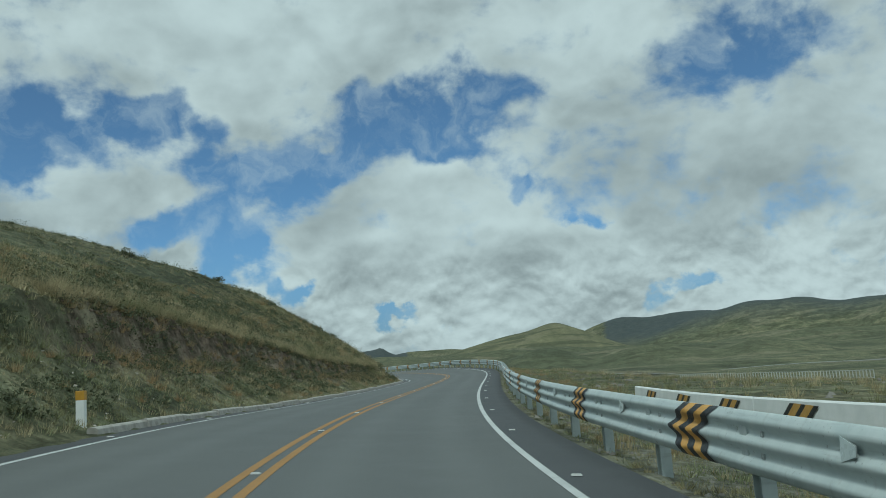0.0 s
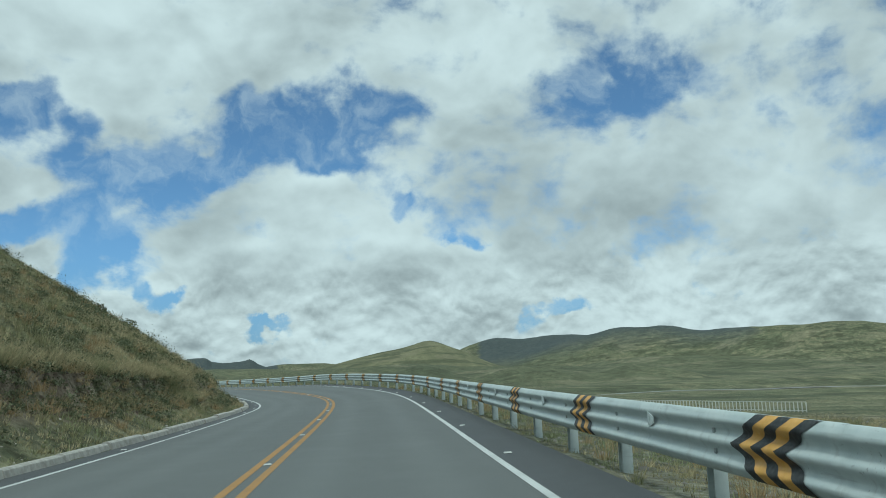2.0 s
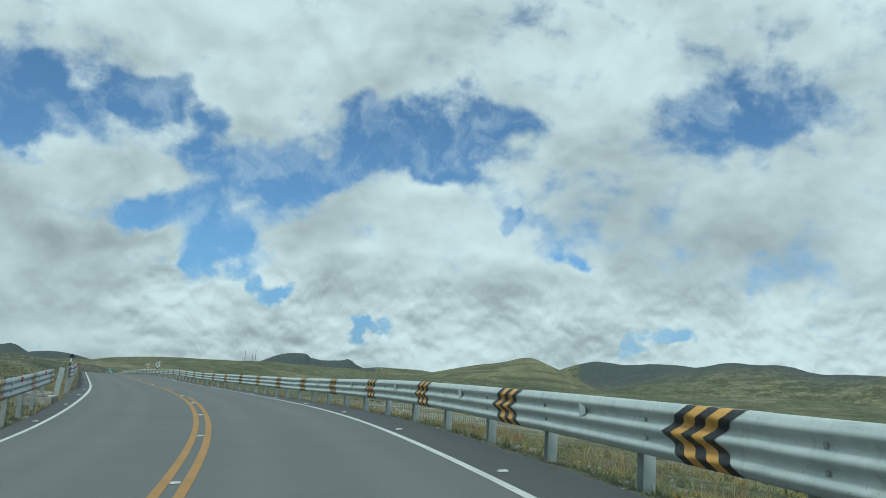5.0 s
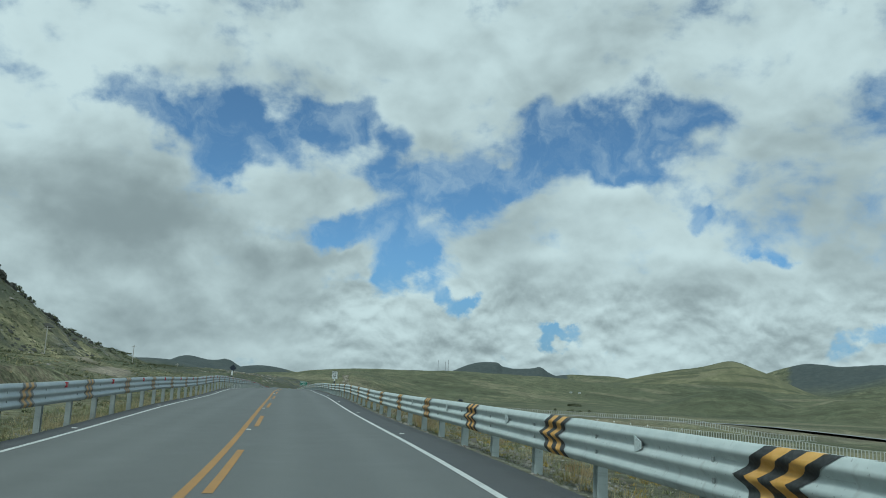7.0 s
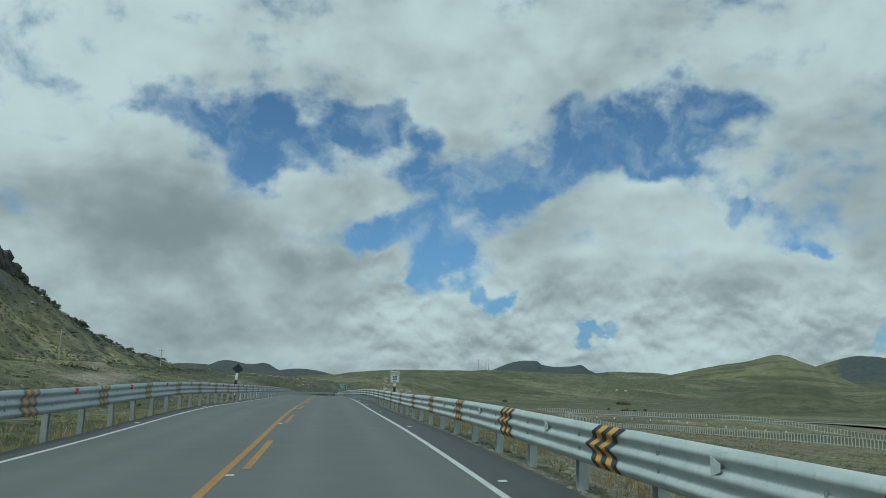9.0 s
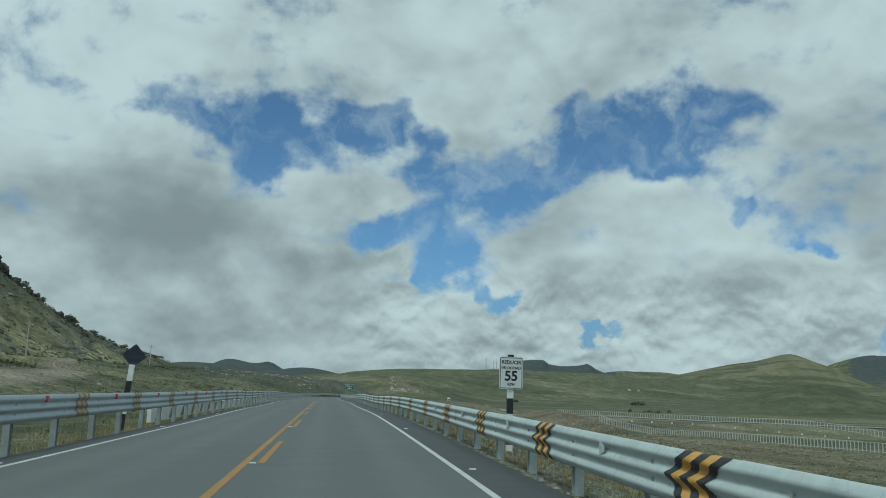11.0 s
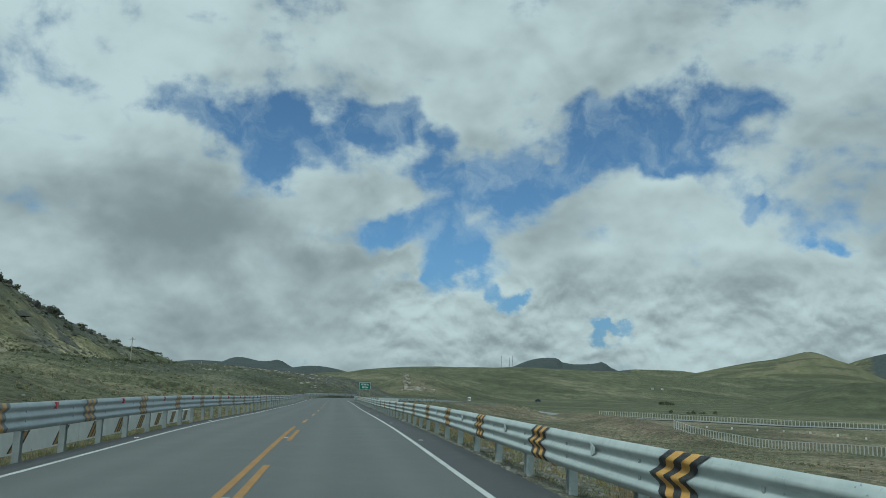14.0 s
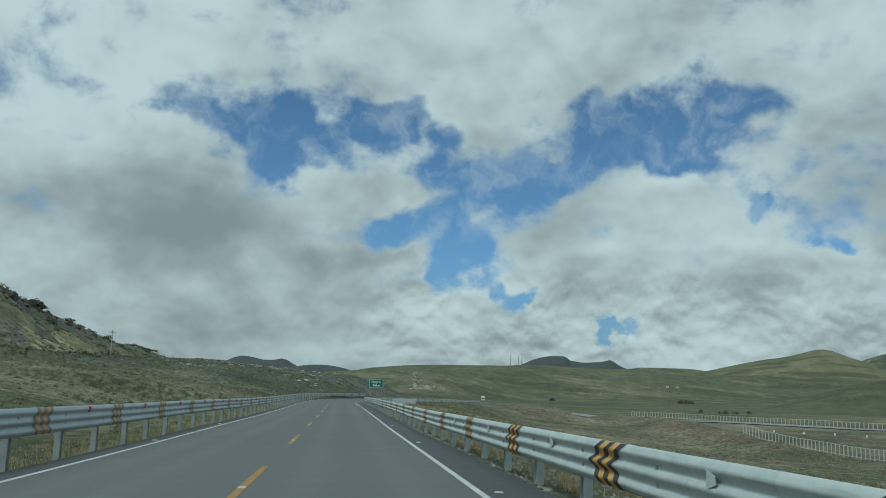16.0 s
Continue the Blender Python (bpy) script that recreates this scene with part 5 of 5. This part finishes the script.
def fine(name, P, height, width, blades, mat, label, spread=0.8):
    """Many thin blades, each one narrow triangle."""
    n = len(P)
    size = rng.lognormal(0, 0.35, n)[:, None]
    ang = rng.uniform(0, 2 * np.pi, (n, blades))
    h = height * size * rng.uniform(0.5, 1.2, (n, blades))
    lean = rng.uniform(0.05, 1.0, (n, blades)) * spread
    d = np.stack([np.cos(ang), np.sin(ang), 0 * ang], -1)
    b = P[:, None, :] + d * (rng.uniform(0, 0.7, (n, blades)) * height * size)[..., None] - np.array([0, 0, 0.02])
    turn = rng.uniform(0, 2 * np.pi, (n, blades))
    side = np.stack([np.cos(turn), np.sin(turn), 0 * turn], -1) * (width * rng.uniform(0.6, 1.3, (n, blades)))[..., None]
    tip = b + d * (lean * h)[..., None] + np.stack([0 * h, 0 * h, h * (1 - 0.3 * lean)], -1)
    V = np.stack([b - side, b + side, tip], 2).reshape(-1, 3)
    return loose(name, V, np.arange(n * blades * 3).reshape(-1, 3), mat, label, "grass")


def clumps(name, P, size, leaf, leaves, mat, label):
    """Low rounded bushes made of many small leaves turned every way."""
    n = len(P)
    sc = size * rng.lognormal(0, 0.35, n)[:, None, None]
    d = rng.normal(size=(n, leaves, 3))
    d[..., 2] = np.abs(d[..., 2])
    d /= np.linalg.norm(d, axis=2)[..., None]
    d *= (0.55 + 0.45 * rng.uniform(0, 1, (n, leaves, 1))) * (1 + 0.35 * np.sin(3 * np.arctan2(d[..., 1], d[..., 0]) + rng.uniform(0, 6, (n, 1))))[..., None]
    c = P[:, None, :] + d * sc * np.array([1, 1, 0.75])
    e = rng.normal(size=(n, leaves, 3, 3)) * leaf
    return loose(name, (c[:, :, None, :] + e).reshape(-1, 3), np.arange(n * leaves * 3).reshape(-1, 3), mat, label, "shrubs")


def thin_out(P, seed, size, keep):
    """Leave bare patches: keep the points where soft noise lies over a limit."""
    return P[lumps(P[:, 0], P[:, 1], size, seed) + rng.uniform(-0.25, 0.25, len(P)) > keep]


def off_scarp(P, most=0.75):
    """Drop most of the plants that would stand on the bare scarp."""
    return P[ground_height(P[:, 0], P[:, 1])[8] + rng.uniform(-0.3, 0.3, len(P)) < most]


# cut hillside left of the first bend
P = np.concatenate([scatter_road(42000, 2, 104, -17, -5.85, 1.0), scatter_road(12000, 2, 104, -34, -17)])
P = off_scarp(P[rng.permutation(len(P))])
fine("hill_grass", thin_out(P[:26000], 31, 2.0, -0.2), 0.17, 0.008, 13, M_GRASS, "dry straw-coloured grass on the hillside", 0.8)
fine("hill_grass", thin_out(P[26000:], 32, 1.6, -0.2), 0.11, 0.012, 12, M_GRASS_GREEN, "low green herbs on the hillside", 1.1)
P = thin_out(scatter_road(2600, 2, 104, -15, -6.3, 1.0), 33, 3.0, -0.1)
clumps("hill_shrubs", P, 0.34, 0.028, 130, M_LEAF, "dark low shrubs on the cut bank")
P = thin_out(scatter_road(2600, 2, 104, -34, -9.0, 1.0), 40, 4.0, 0.0)
clumps("hill_shrubs", P, 0.26, 0.028, 70, M_LEAF, "dark low shrubs on the grassy hillside")
P = off_scarp(thin_out(scatter_road(900, 2, 104, -16, -6.2, 1.0), 34, 3.0, 0.0), 0.4)
fine("hill_tussocks", P, 0.30, 0.006, 110, M_TAWNY, "tawny tussocks on the cut bank", 0.8)
P = off_scarp(scatter_road(2600, 2, 104, -11.6, -7.9, 1.0), 0.1)
fine("hill_tussocks", P, 0.28, 0.007, 80, M_GRASS, "pale straw tussocks along the edge of the cut", 0.8)
P = scatter_road(60000, 14, 100, -11.5, -6.0, 1.0)
bare = ground_height(P[:, 0], P[:, 1])[8] > 0.5
clods = P[bare]
stones("hill_clods", clods[:2600], 0.034, M_CLOD, "crumbled brown earth clods on the bare scarp", 0.8)
clumps("hill_shrubs", clods[2600:3050], 0.26, 0.024, 90, M_LEAF, "dark shrubs clinging to the bare scarp")
fine("hill_tussocks", clods[3100:3500], 0.24, 0.007, 60, M_TAWNY, "tawny tussocks clinging to the bare scarp", 0.9)
# turf hangs over the edge of the scarp
i_, u_ = nearest_station(P[:, 0], P[:, 1])
step_ = ACROSS[i_][:, :2] * 0.4
rim = (~bare) & (ground_height(P[:, 0] + step_[:, 0], P[:, 1] + step_[:, 1])[8] > 0.4)
fine("rim_turf", P[rim][:3200], 0.26, 0.006, 60, M_GRASS, "straw turf hanging over the edge of the scarp", 1.1)
clumps("rim_shrubs", P[rim][3200:3420], 0.24, 0.024, 80, M_LEAF, "dark shrubs along the edge of the scarp")
stones("hill_stones", scatter_road(1100, 2, 104, -16, -5.85, 0.6), 0.03, M_PALE_ROCK, "pale stones and litter on the bare bank")
# verge right of the road
P = scatter_road(12000, -6, 330, 3.3, 8.5, 1.3)
fine("verge_grass", thin_out(P[:5000], 36, 1.6, -0.1), 0.11, 0.008, 12, M_GRASS, "short dry grass under the guardrail", 0.8)
fine("verge_grass", thin_out(P[5000:], 37, 1.8, -0.2), 0.11, 0.010, 12, M_GRASS_GREEN, "short green grass under the guardrail", 1.0)
fine("verge_tussocks", scatter_road(420, 4, 420, 3.5, 7.5, 1.2), 0.30, 0.0045, 80, M_TAWNY, "upright straw tussocks behind the guardrail", 0.4)
stones("verge_stones", scatter_road(14000, -6, 330, 3.12, 6.8, 1.2), 0.024, M_ROCK, "grey gravel and stones along the verge")
P = np.concatenate([scatter_road(1500, 88, 150, 3.5, 8.5), scatter_road(900, 150, 290, 3.5, 7.0)])
fine("verge_flowers", thin_out(P, 38, 2.5, -0.1), 0.09, 0.007, 26, M_FLOWER, "low yellow flowering herbs along the verge", 1.1)
fine("verge_grass", thin_out(scatter_road(15000, -4, 110, 3.15, 7.5, 1.2), 46, 1.2, -0.25), 0.075, 0.0055, 13, M_GRASS_GREEN, "dense low herbs beside the guardrail posts", 1.1)
fine("verge_grass", thin_out(scatter_road(9000, 100, 330, 3.2, 6.5, 1.2), 47, 1.2, 0.0), 0.08, 0.006, 12, M_VERGE, "dark low herbs between the stones of the verge", 1.1)
stones("verge_stones", scatter_road(9000, 100, 330, 3.08, 5.2, 1.2), 0.026, M_ROCK, "mixed broken stone at the foot of the guardrail posts")
# field right of the road
P = scatter_road(2600, -5, 150, 9.0, 75, 1.1)
fine("field_tussocks", P, 0.26, 0.009, 48, M_GRASS, "straw tussocks in the field", 0.6)
fine("field_grass", scatter_road(12000, -5, 300, 7.0, 45, 1.5), 0.13, 0.018, 9, M_GRASS_GREEN, "short green grass over the field", 0.9)
P = scatter_road(5200, 120, 480, 8, 130, 1.5)
fine("field_tussocks", P, 0.22, 0.015, 26, M_GRASS, "straw tussocks across the plain", 0.7)
stones("field_stones", scatter_road(1300, -5, 420, 7, 50, 1.3), 0.11, M_ROCK, "scattered field stones")
# verge and bank left of the straight
P = scatter_road(12000, 100, 400, -11, -5.85, 0.8)
fine("left_verge_grass", P[:7000], 0.16, 0.010, 12, M_GRASS, "dry grass behind the left guardrail", 0.7)
fine("left_verge_grass", P[7000:], 0.15, 0.012, 12, M_GRASS_GREEN, "green grass behind the left guardrail", 0.9)
fine("left_verge_tussocks", scatter_road(420, 135, 330, -6.6, -5.62, 1.0), 0.24, 0.005, 60, M_GRASS, "straw tufts at the feet of the left guardrail posts", 0.6)
stones("left_verge_stones", scatter_road(2600, 100, 400, -10, -5.6, 0.6), 0.045, M_ROCK, "pale stones behind the left guardrail")
P = off_track(scatter_road(14000, 112, 535, -110, -10, 1.3))
fine("bank_grass", P[:4200], 0.24, 0.024, 20, M_GRASS, "dry tussocks over the bank", 0.7)
fine("bank_grass", P[4200:9500], 0.20, 0.030, 18, M_GRASS_GREEN, "olive grass over the bank", 0.9)
clumps("bank_shrubs", thin_out(P[9500:], 39, 14, -0.15), 0.32, 0.05, 50, M_LEAF, "dark heath shrubs over the bank")
stones("bank_stones", scatter_road(900, 118, 535, -95, -12, 1.1), 0.20, M_ROCK, "pale boulders over the bank")

# rough slope of the big hill, ledges at the bend, stony heath on the plain
def scatter_spine(n, l0, l1, w0, w1):
    l, w, a = rng.uniform(l0, l1, n), rng.uniform(w0, w1, n), radians(21.3)
    d = l - STN[560]
    return on_ground(LINE[560, 0] - math.sin(a) * d + math.cos(a) * w, LINE[560, 1] + math.cos(a) * d + math.sin(a) * w)


clumps("slope_shrubs", thin_out(off_track(scatter_spine(5200, 300, 1000, -185, -50)), 41, 40, -0.05), 0.8, 0.16, 40, M_LEAF, "dark bushes over the slope of the big hill")
stones("slope_rocks", thin_out(scatter_spine(2600, 380, 900, -180, -90), 42, 45, 0.05), 0.7, M_DARK_ROCK, "dark rocks over the slope of the big hill")
stones("slope_rocks", thin_out(scatter_spine(700, 380, 900, -180, -70), 43, 30, 0.15), 0.6, M_ROCK, "pale rocks over the slope of the big hill")
stones("ledge_rocks", thin_out(scatter_spine(1500, 455, 580, -48, -10), 44, 9, 0.1), 0.36, M_LEDGE, "pale broken rock ledges in the bank at the bend", 0.5)
clumps("field_shrubs", thin_out(scatter_road(6500, 100, 480, 8, 110, 1.4), 45, 9, -0.05), 0.26, 0.035, 40, M_LEAF, "dark low heath shrubs on the plain")

# dark bushes along the ridge
def bush_mesh(seed, size):
    r = np.random.default_rng(seed)
    n = 420
    d = r.normal(size=(n, 3))
    d[:, 2] = np.abs(d[:, 2])
    d /= np.linalg.norm(d, axis=1)[:, None]
    lobes = r.normal(size=(5, 3)) * np.array([0.5, 0.5, 0.25])
    c = lobes[r.integers(0, 5, n)] + d * (0.35 + 0.45 * r.uniform(0, 1, n) ** 0.5)[:, None]
    c[:, 2] = np.abs(c[:, 2]) + 0.12
    a, b = r.normal(size=(n, 3)), r.normal(size=(n, 3))
    a, b = a / np.linalg.norm(a, axis=1)[:, None] * 0.13, b / np.linalg.norm(b, axis=1)[:, None] * 0.10
    V = np.stack([c - a, c + b, c + a, c - b], 1).reshape(-1, 3) * size
    F = [tuple(range(4 * i, 4 * i + 4)) for i in range(n)]
    return mesh_from("leaves", V, F, M_LEAF)


def stem_mesh(seed, size):
    r = random.Random(seed)
    bm = bmesh.new()
    for k in range(5):
        a = 1.257 * k + r.uniform(-0.3, 0.3)
        tube(bm, (0.03 * math.cos(a) * size, 0.03 * math.sin(a) * size, -0.15 * size), (0.4 * math.cos(a) * size, 0.4 * math.sin(a) * size, 0.75 * size), 0.04 * size, 0.012 * size, 5)
    me = bpy.data.meshes.new("stems")
    bm.to_mesh(me)
    bm.free()
    me.materials.append(M_WOOD)
    return me


BUSH = [(bush_mesh(i, 1.0), stem_mesh(i, 1.0)) for i in range(4)]


def bush(x, y, size, k, label="dark green bush on the ridge of the hill", group="bushes on the ridge"):
    z = float(ground_height([x], [y])[0][0])
    root = thing("bush", pose(x, y, z, 0, 0, 77 * k), label, "bush", group)
    root.scale = (size, size, size * 0.9)
    part("leaves", BUSH[k % 4][0], None, root)
    part("stems", BUSH[k % 4][1], None, root)


def spine_xy(l, w):
    """Place l metres along the long straight's line and w to its right."""
    a = radians(21.3)
    d = l - STN[560]
    return LINE[560, 0] - math.sin(a) * d + math.cos(a) * w, LINE[560, 1] + math.cos(a) * d + math.sin(a) * w


# they stand on the brow of the big hill
BROW = ([618, 650, 700, 755, 822, 850, 930, 990, 1040], [-172, -162, -160, -166, -164, -154, -166, -168, -172])
rr_ = random.Random(5)
for k in range(46):
    l = (640, 745, 830, 995)[k % 4] + rr_.gauss(0, 16)
    x, y = spine_xy(l, float(np.interp(l, *BROW)) + rr_.uniform(-10, 9))
    bush(x, y, rr_.choice((1.2, 1.5, 2.0, 2.6)), k)
for k, (st, u, size) in enumerate(((94.5, -10.8, 0.9), (90, -12.5, 0.6), (73, -16.5, 0.55), (66, -19, 0.5), (84, -13.4, 0.45), (58, -23, 0.5))):
    p = road_pt(float(st), float(u))
    bush(p[0], p[1], size, k, "small dark shrub on the brow of the cut hillside", "shrubs on the brow")

for k in range(9):
    bush(-39 + rr_.gauss(0, 7), 1200 + rr_.gauss(0, 9), rr_.uniform(2.2, 3.6), k, "dark bush in a gully on the far plain", "bushes on the far plain")
for k in range(5):
    bush(-30 + rr_.gauss(0, 6), 790 + rr_.gauss(0, 5), rr_.uniform(1.2, 2.0), k, "dark bush beside the road on the plain", "bushes on the far plain")

# ---- rocks ----
def rock_mesh(name, seed, sx, sy, sz, mat):
    bm = bmesh.new()
    bmesh.ops.create_icosphere(bm, subdivisions=3, radius=1.0)
    off = Vector((seed * 13.1, seed * 7.7, seed * 3.3))
    for v in bm.verts:
        c = v.co.copy()
        q = max(abs(c.x), abs(c.y), abs(c.z)) ** 0.6
        k = 1 / q * (1 + 0.38 * noise.noise(c * 1.7 + off) + 0.16 * noise.noise(c * 4.5 + off))
        v.co = Vector((c.x * k * sx, c.y * k * sy, c.z * k * sz))
    me = bpy.data.meshes.new(name)
    bm.to_mesh(me)
    bm.free()
    me.materials.append(mat)
    return me


rr_ = random.Random(21)
CRAGS = [(614, -176, 5, 7), (609, -181, 7, 9.5), (603, -186, 9, 11), (622, -175, 5, 4.5), (630, -172, 4, 3.5), (638, -168, 3.4, 2.6)]
CRAGS += [(626 + 7.5 * k, float(np.interp(626 + 7.5 * k, *BROW)) + rr_.uniform(-9, 7), rr_.uniform(1.0, 2.6), rr_.uniform(0.9, 2.6)) for k in range(26)]
for k, (l, w, sx, sz) in enumerate(CRAGS):
    x, y = spine_xy(l, w)
    z = float(ground_height([x], [y])[0][0])
    ob = new("crag", rock_mesh("crag", k + 1, sx, sx * 0.9, sz, M_DARK_ROCK))
    ob.matrix_basis = pose(x, y, z, 0, 0, 40 * k)
    tagged(ob, "tall dark weathered crag on top of the hill" if k < 3 else "dark weathered rock on the brow of the hill", "rock", "crags on the hilltop")

# pale outcrop in the slope beyond the bend, built of many blocks
blocks = [rock_mesh("block", 20 + k, 1.6, 1.2, 1.3, M_PALE_ROCK if k in (0, 2) else M_LEDGE) for k in range(4)]
outcrop = tagged(new("rock_outcrop"), "pale broken rock outcrop in the green slope", "rock")
oa, od = radians(17.15), 868.0
ox, oy = -10 - math.sin(oa) * od, 150 + math.cos(oa) * od
outcrop.matrix_basis = pose(ox, oy, float(ground_height([ox], [oy])[0][0]))
rr_ = random.Random(9)
for k in range(190):
    bed = k % 4
    w, back = rr_.gauss(1.5 * bed - 1.0, 8.5 - 1.2 * bed), -27 + 6.5 * bed + rr_.uniform(-1.6, 1.6)
    if k > 150:                        # a narrow band climbs to the top of the rise
        w, back = rr_.gauss(-5, 1.6), rr_.uniform(-4, 34)
    x, y = ox + math.cos(oa) * w - math.sin(oa) * back, oy + math.sin(oa) * w + math.cos(oa) * back
    z = float(ground_height([x], [y])[0][0])
    o = new("block", blocks[rr_.randrange(4)])
    s_ = rr_.uniform(0.45, 1.0) * (0.6 if k > 150 else 1.0)
    o.matrix_basis = pose(x, y, z + 0.25 * s_, rr_.uniform(-6, 6), rr_.uniform(-6, 6), math.degrees(oa) + rr_.uniform(-15, 15)) @ Matrix.Diagonal((s_ * 1.2, s_, s_ * 1.25, 1))
    hang(o, outcrop)

# ---- the other road on the plain, its fences, vehicles ----
def drape(pts, width, lift, step=6.0):
    """Ribbon over the ground along a smooth line."""
    pts = np.array(pts, float)
    t = np.arange(len(pts))
    q = np.linspace(0, len(pts) - 1, 400)
    x, y = curve(t, pts[:, 0], q), curve(t, pts[:, 1], q)
    d = np.concatenate([[0], np.cumsum(np.hypot(np.diff(x), np.diff(y)))])
    dd = np.arange(0, d[-1], step)
    x, y = np.interp(dd, d, x), np.interp(dd, d, y)
    tx, ty = np.gradient(x), np.gradient(y)
    k = np.hypot(tx, ty)
    nx, ny = ty / k, -tx / k
    cols = np.linspace(-width / 2, width / 2, 5)
    X, Y = x[:, None] + nx[:, None] * cols, y[:, None] + ny[:, None] * cols
    Z = ground_height(X.ravel(), Y.ravel())[0].reshape(X.shape)
    Z = np.maximum(Z.max(1, keepdims=True), Z) + lift
    return x, y, Z[:, 2], np.stack([X, Y, Z], -1), dd, cols


FAR = [(-210, 800), (-150, 690), (-110, 632), (-64, 588), (-16, 562), (35, 549), (100, 531), (180, 503), (280, 458), (400, 395)]
x, y, z, G, dd, cols = drape(FAR, 12.0, 0.25)
n, k = G.shape[:2]
me = mesh_from("road", G.reshape(-1, 3), [(i * k + j, (i + 1) * k + j, (i + 1) * k + j + 1, i * k + j + 1) for i in range(n - 1) for j in range(k - 1)], M_FAR_ROAD, True)
at = me.attributes.new("across", "FLOAT", "POINT")
at.data.foreach_set("value", np.tile(cols.astype(np.float32), n))
tagged(new("road", me), "grey asphalt road across the plain", "road", kind="structure")

picket = bpy.data.meshes.new("picket")
bm = boxed(-0.09, 0.09, -0.06, 0.06, -0.3, 2.1, 0.0)
bm.to_mesh(picket)
bm.free()
picket.materials.append(M_FENCE)


def fence(pts, label, pitch, most):
    x, y, z, G, dd, cols = drape(pts, 0.4, 0.0, pitch)
    root = thing("fence", pose(x[0], y[0], z[0]), label, "fence")
    for i in range(min(len(x) - 1, most)):
        o = new("picket", picket)
        o.matrix_basis = pose(x[i], y[i], z[i], 0, 0, math.degrees(math.atan2(y[i + 1] - y[i], x[i + 1] - x[i])))
        hang(o, root)
    for h, t in ((2.05, 0.10), (0.25, 0.10)):
        vv, ff = [], []
        for i in range(min(len(x), most)):
            for a, b in ((-0.05, 0), (0.05, 0), (0.05, t), (-0.05, t)):
                vv.append((x[i] + a, y[i], z[i] + h + b))
        m = len(vv) // 4
        ff = [(4 * i + j, 4 * (i + 1) + j, 4 * (i + 1) + (j + 1) % 4, 4 * i + (j + 1) % 4) for i in range(m - 1) for j in range(4)]
        part("rail", mesh_from("rail", vv, ff, M_FENCE), None, root, local=False)


fence([(-46, 476), (-18, 433), (0, 405), (36, 348), (62, 300), (84, 250), (104, 195)], "whitewashed concrete picket fence across the plain", 1.05, 300)
fence([(-76, 637), (-50, 612), (-27, 588), (20, 540), (75, 470)], "whitewashed picket fence along the road on the plain", 1.5, 200)


stone_mesh = bpy.data.meshes.new("marker_stone")
bm = boxed(-0.22, 0.22, -0.18, 0.18, -0.2, 0.55, 0.06)
bm.to_mesh(stone_mesh)
bm.free()
stone_mesh.materials.append(M_WHITEWASH)
for k in range(11):
    x, y = -36 + 7.0 * k, 506 - 1.2 * k
    o = new("marker_stone", stone_mesh)
    o.matrix_basis = pose(x, y, float(ground_height([x], [y])[0][0]), 0, 0, 31 * k)
    tagged(o, "small whitewashed marker stone between fence and road", "marker stone", "marker stones on the plain")


def vehicle(x, y, turn, l, w, h, mat, label, category, cab):
    z = float(ground_height([x], [y])[0][0]) + 0.3
    root = thing(category, pose(x, y, z, 0, 0, turn), label, category)
    part("body", boxed(-l / 2, l / 2, -w / 2, w / 2, 0.35, h * (0.62 if cab else 1.0), 0.12), mat, root)
    if cab:
        bm = bmesh.new()
        box(bm, -l * 0.28, l * 0.30, -w * 0.44, w * 0.44, h * 0.60, h, 0.15)
        part("cabin", bm, M_SIGN_BACK, root)
    else:
        part("cab", boxed(l / 2 + 0.1, l / 2 + 2.0, -w * 0.48, w * 0.48, 0.4, h * 0.8, 0.15), M_WHITEWASH, root)
        part("windscreen", boxed(l / 2 + 2.0, l / 2 + 2.04, -w * 0.4, w * 0.4, h * 0.48, h * 0.74), M_BLACK, root)
    for sx in (-0.32, 0.32):
        for sy in (-1, 1):
            part("wheel", tube(bmesh.new(), (l * sx, sy * w * 0.38, 0.36), (l * sx, sy * w * 0.52, 0.36), 0.36, 0.36, 14), M_BLACK, root)


vehicle(-178.0, 823.0, 282, 5.0, 2.3, 3.0, M_WHITEWASH, "white box truck on the plain", "truck", False)
vehicle(-164.9, 1082.6, 200, 5.5, 2.4, 2.5, M_SIGN_BACK, "dark van far out on the plain", "van", True)


def hut(az, dist, w):
    a = radians(az)
    x, y = -47 - math.sin(a) * dist, 230 + math.cos(a) * dist
    z = float(ground_height([x], [y])[0][0])
    root = thing("hut", pose(x, y, z, 0, 0, 20), "small white hut on the far slope", "hut", "huts on the far slope")
    part("wall", boxed(-w / 2, w / 2, -w * 0.35, w * 0.35, -0.5, w * 0.55, 0.0), M_WHITEWASH, root)
    bm = bmesh.new()
    v = [bm.verts.new(c) for c in ((-w * 0.55, -w * 0.42, w * 0.552), (w * 0.55, -w * 0.42, w * 0.552), (w * 0.55, w * 0.42, w * 0.552), (-w * 0.55, w * 0.42, w * 0.552), (-w * 0.55, 0, w * 0.85), (w * 0.55, 0, w * 0.85))]
    for f in ((0, 1, 5, 4), (2, 3, 4, 5), (0, 4, 3), (1, 2, 5), (0, 3, 2, 1)):
        bm.faces.new([v[i] for i in f])
    part("roof", bm, M_STEEL_OLD, root)
    part("door", boxed(-0.5, 0.5, -w * 0.35 - 0.05, -w * 0.35 - 0.004, 0, 2.0), M_WOOD, root)


for az, d, w in ((0.4, 1300, 3.6), (-0.2, 1310, 3.2)):
    hut(az, d, w)
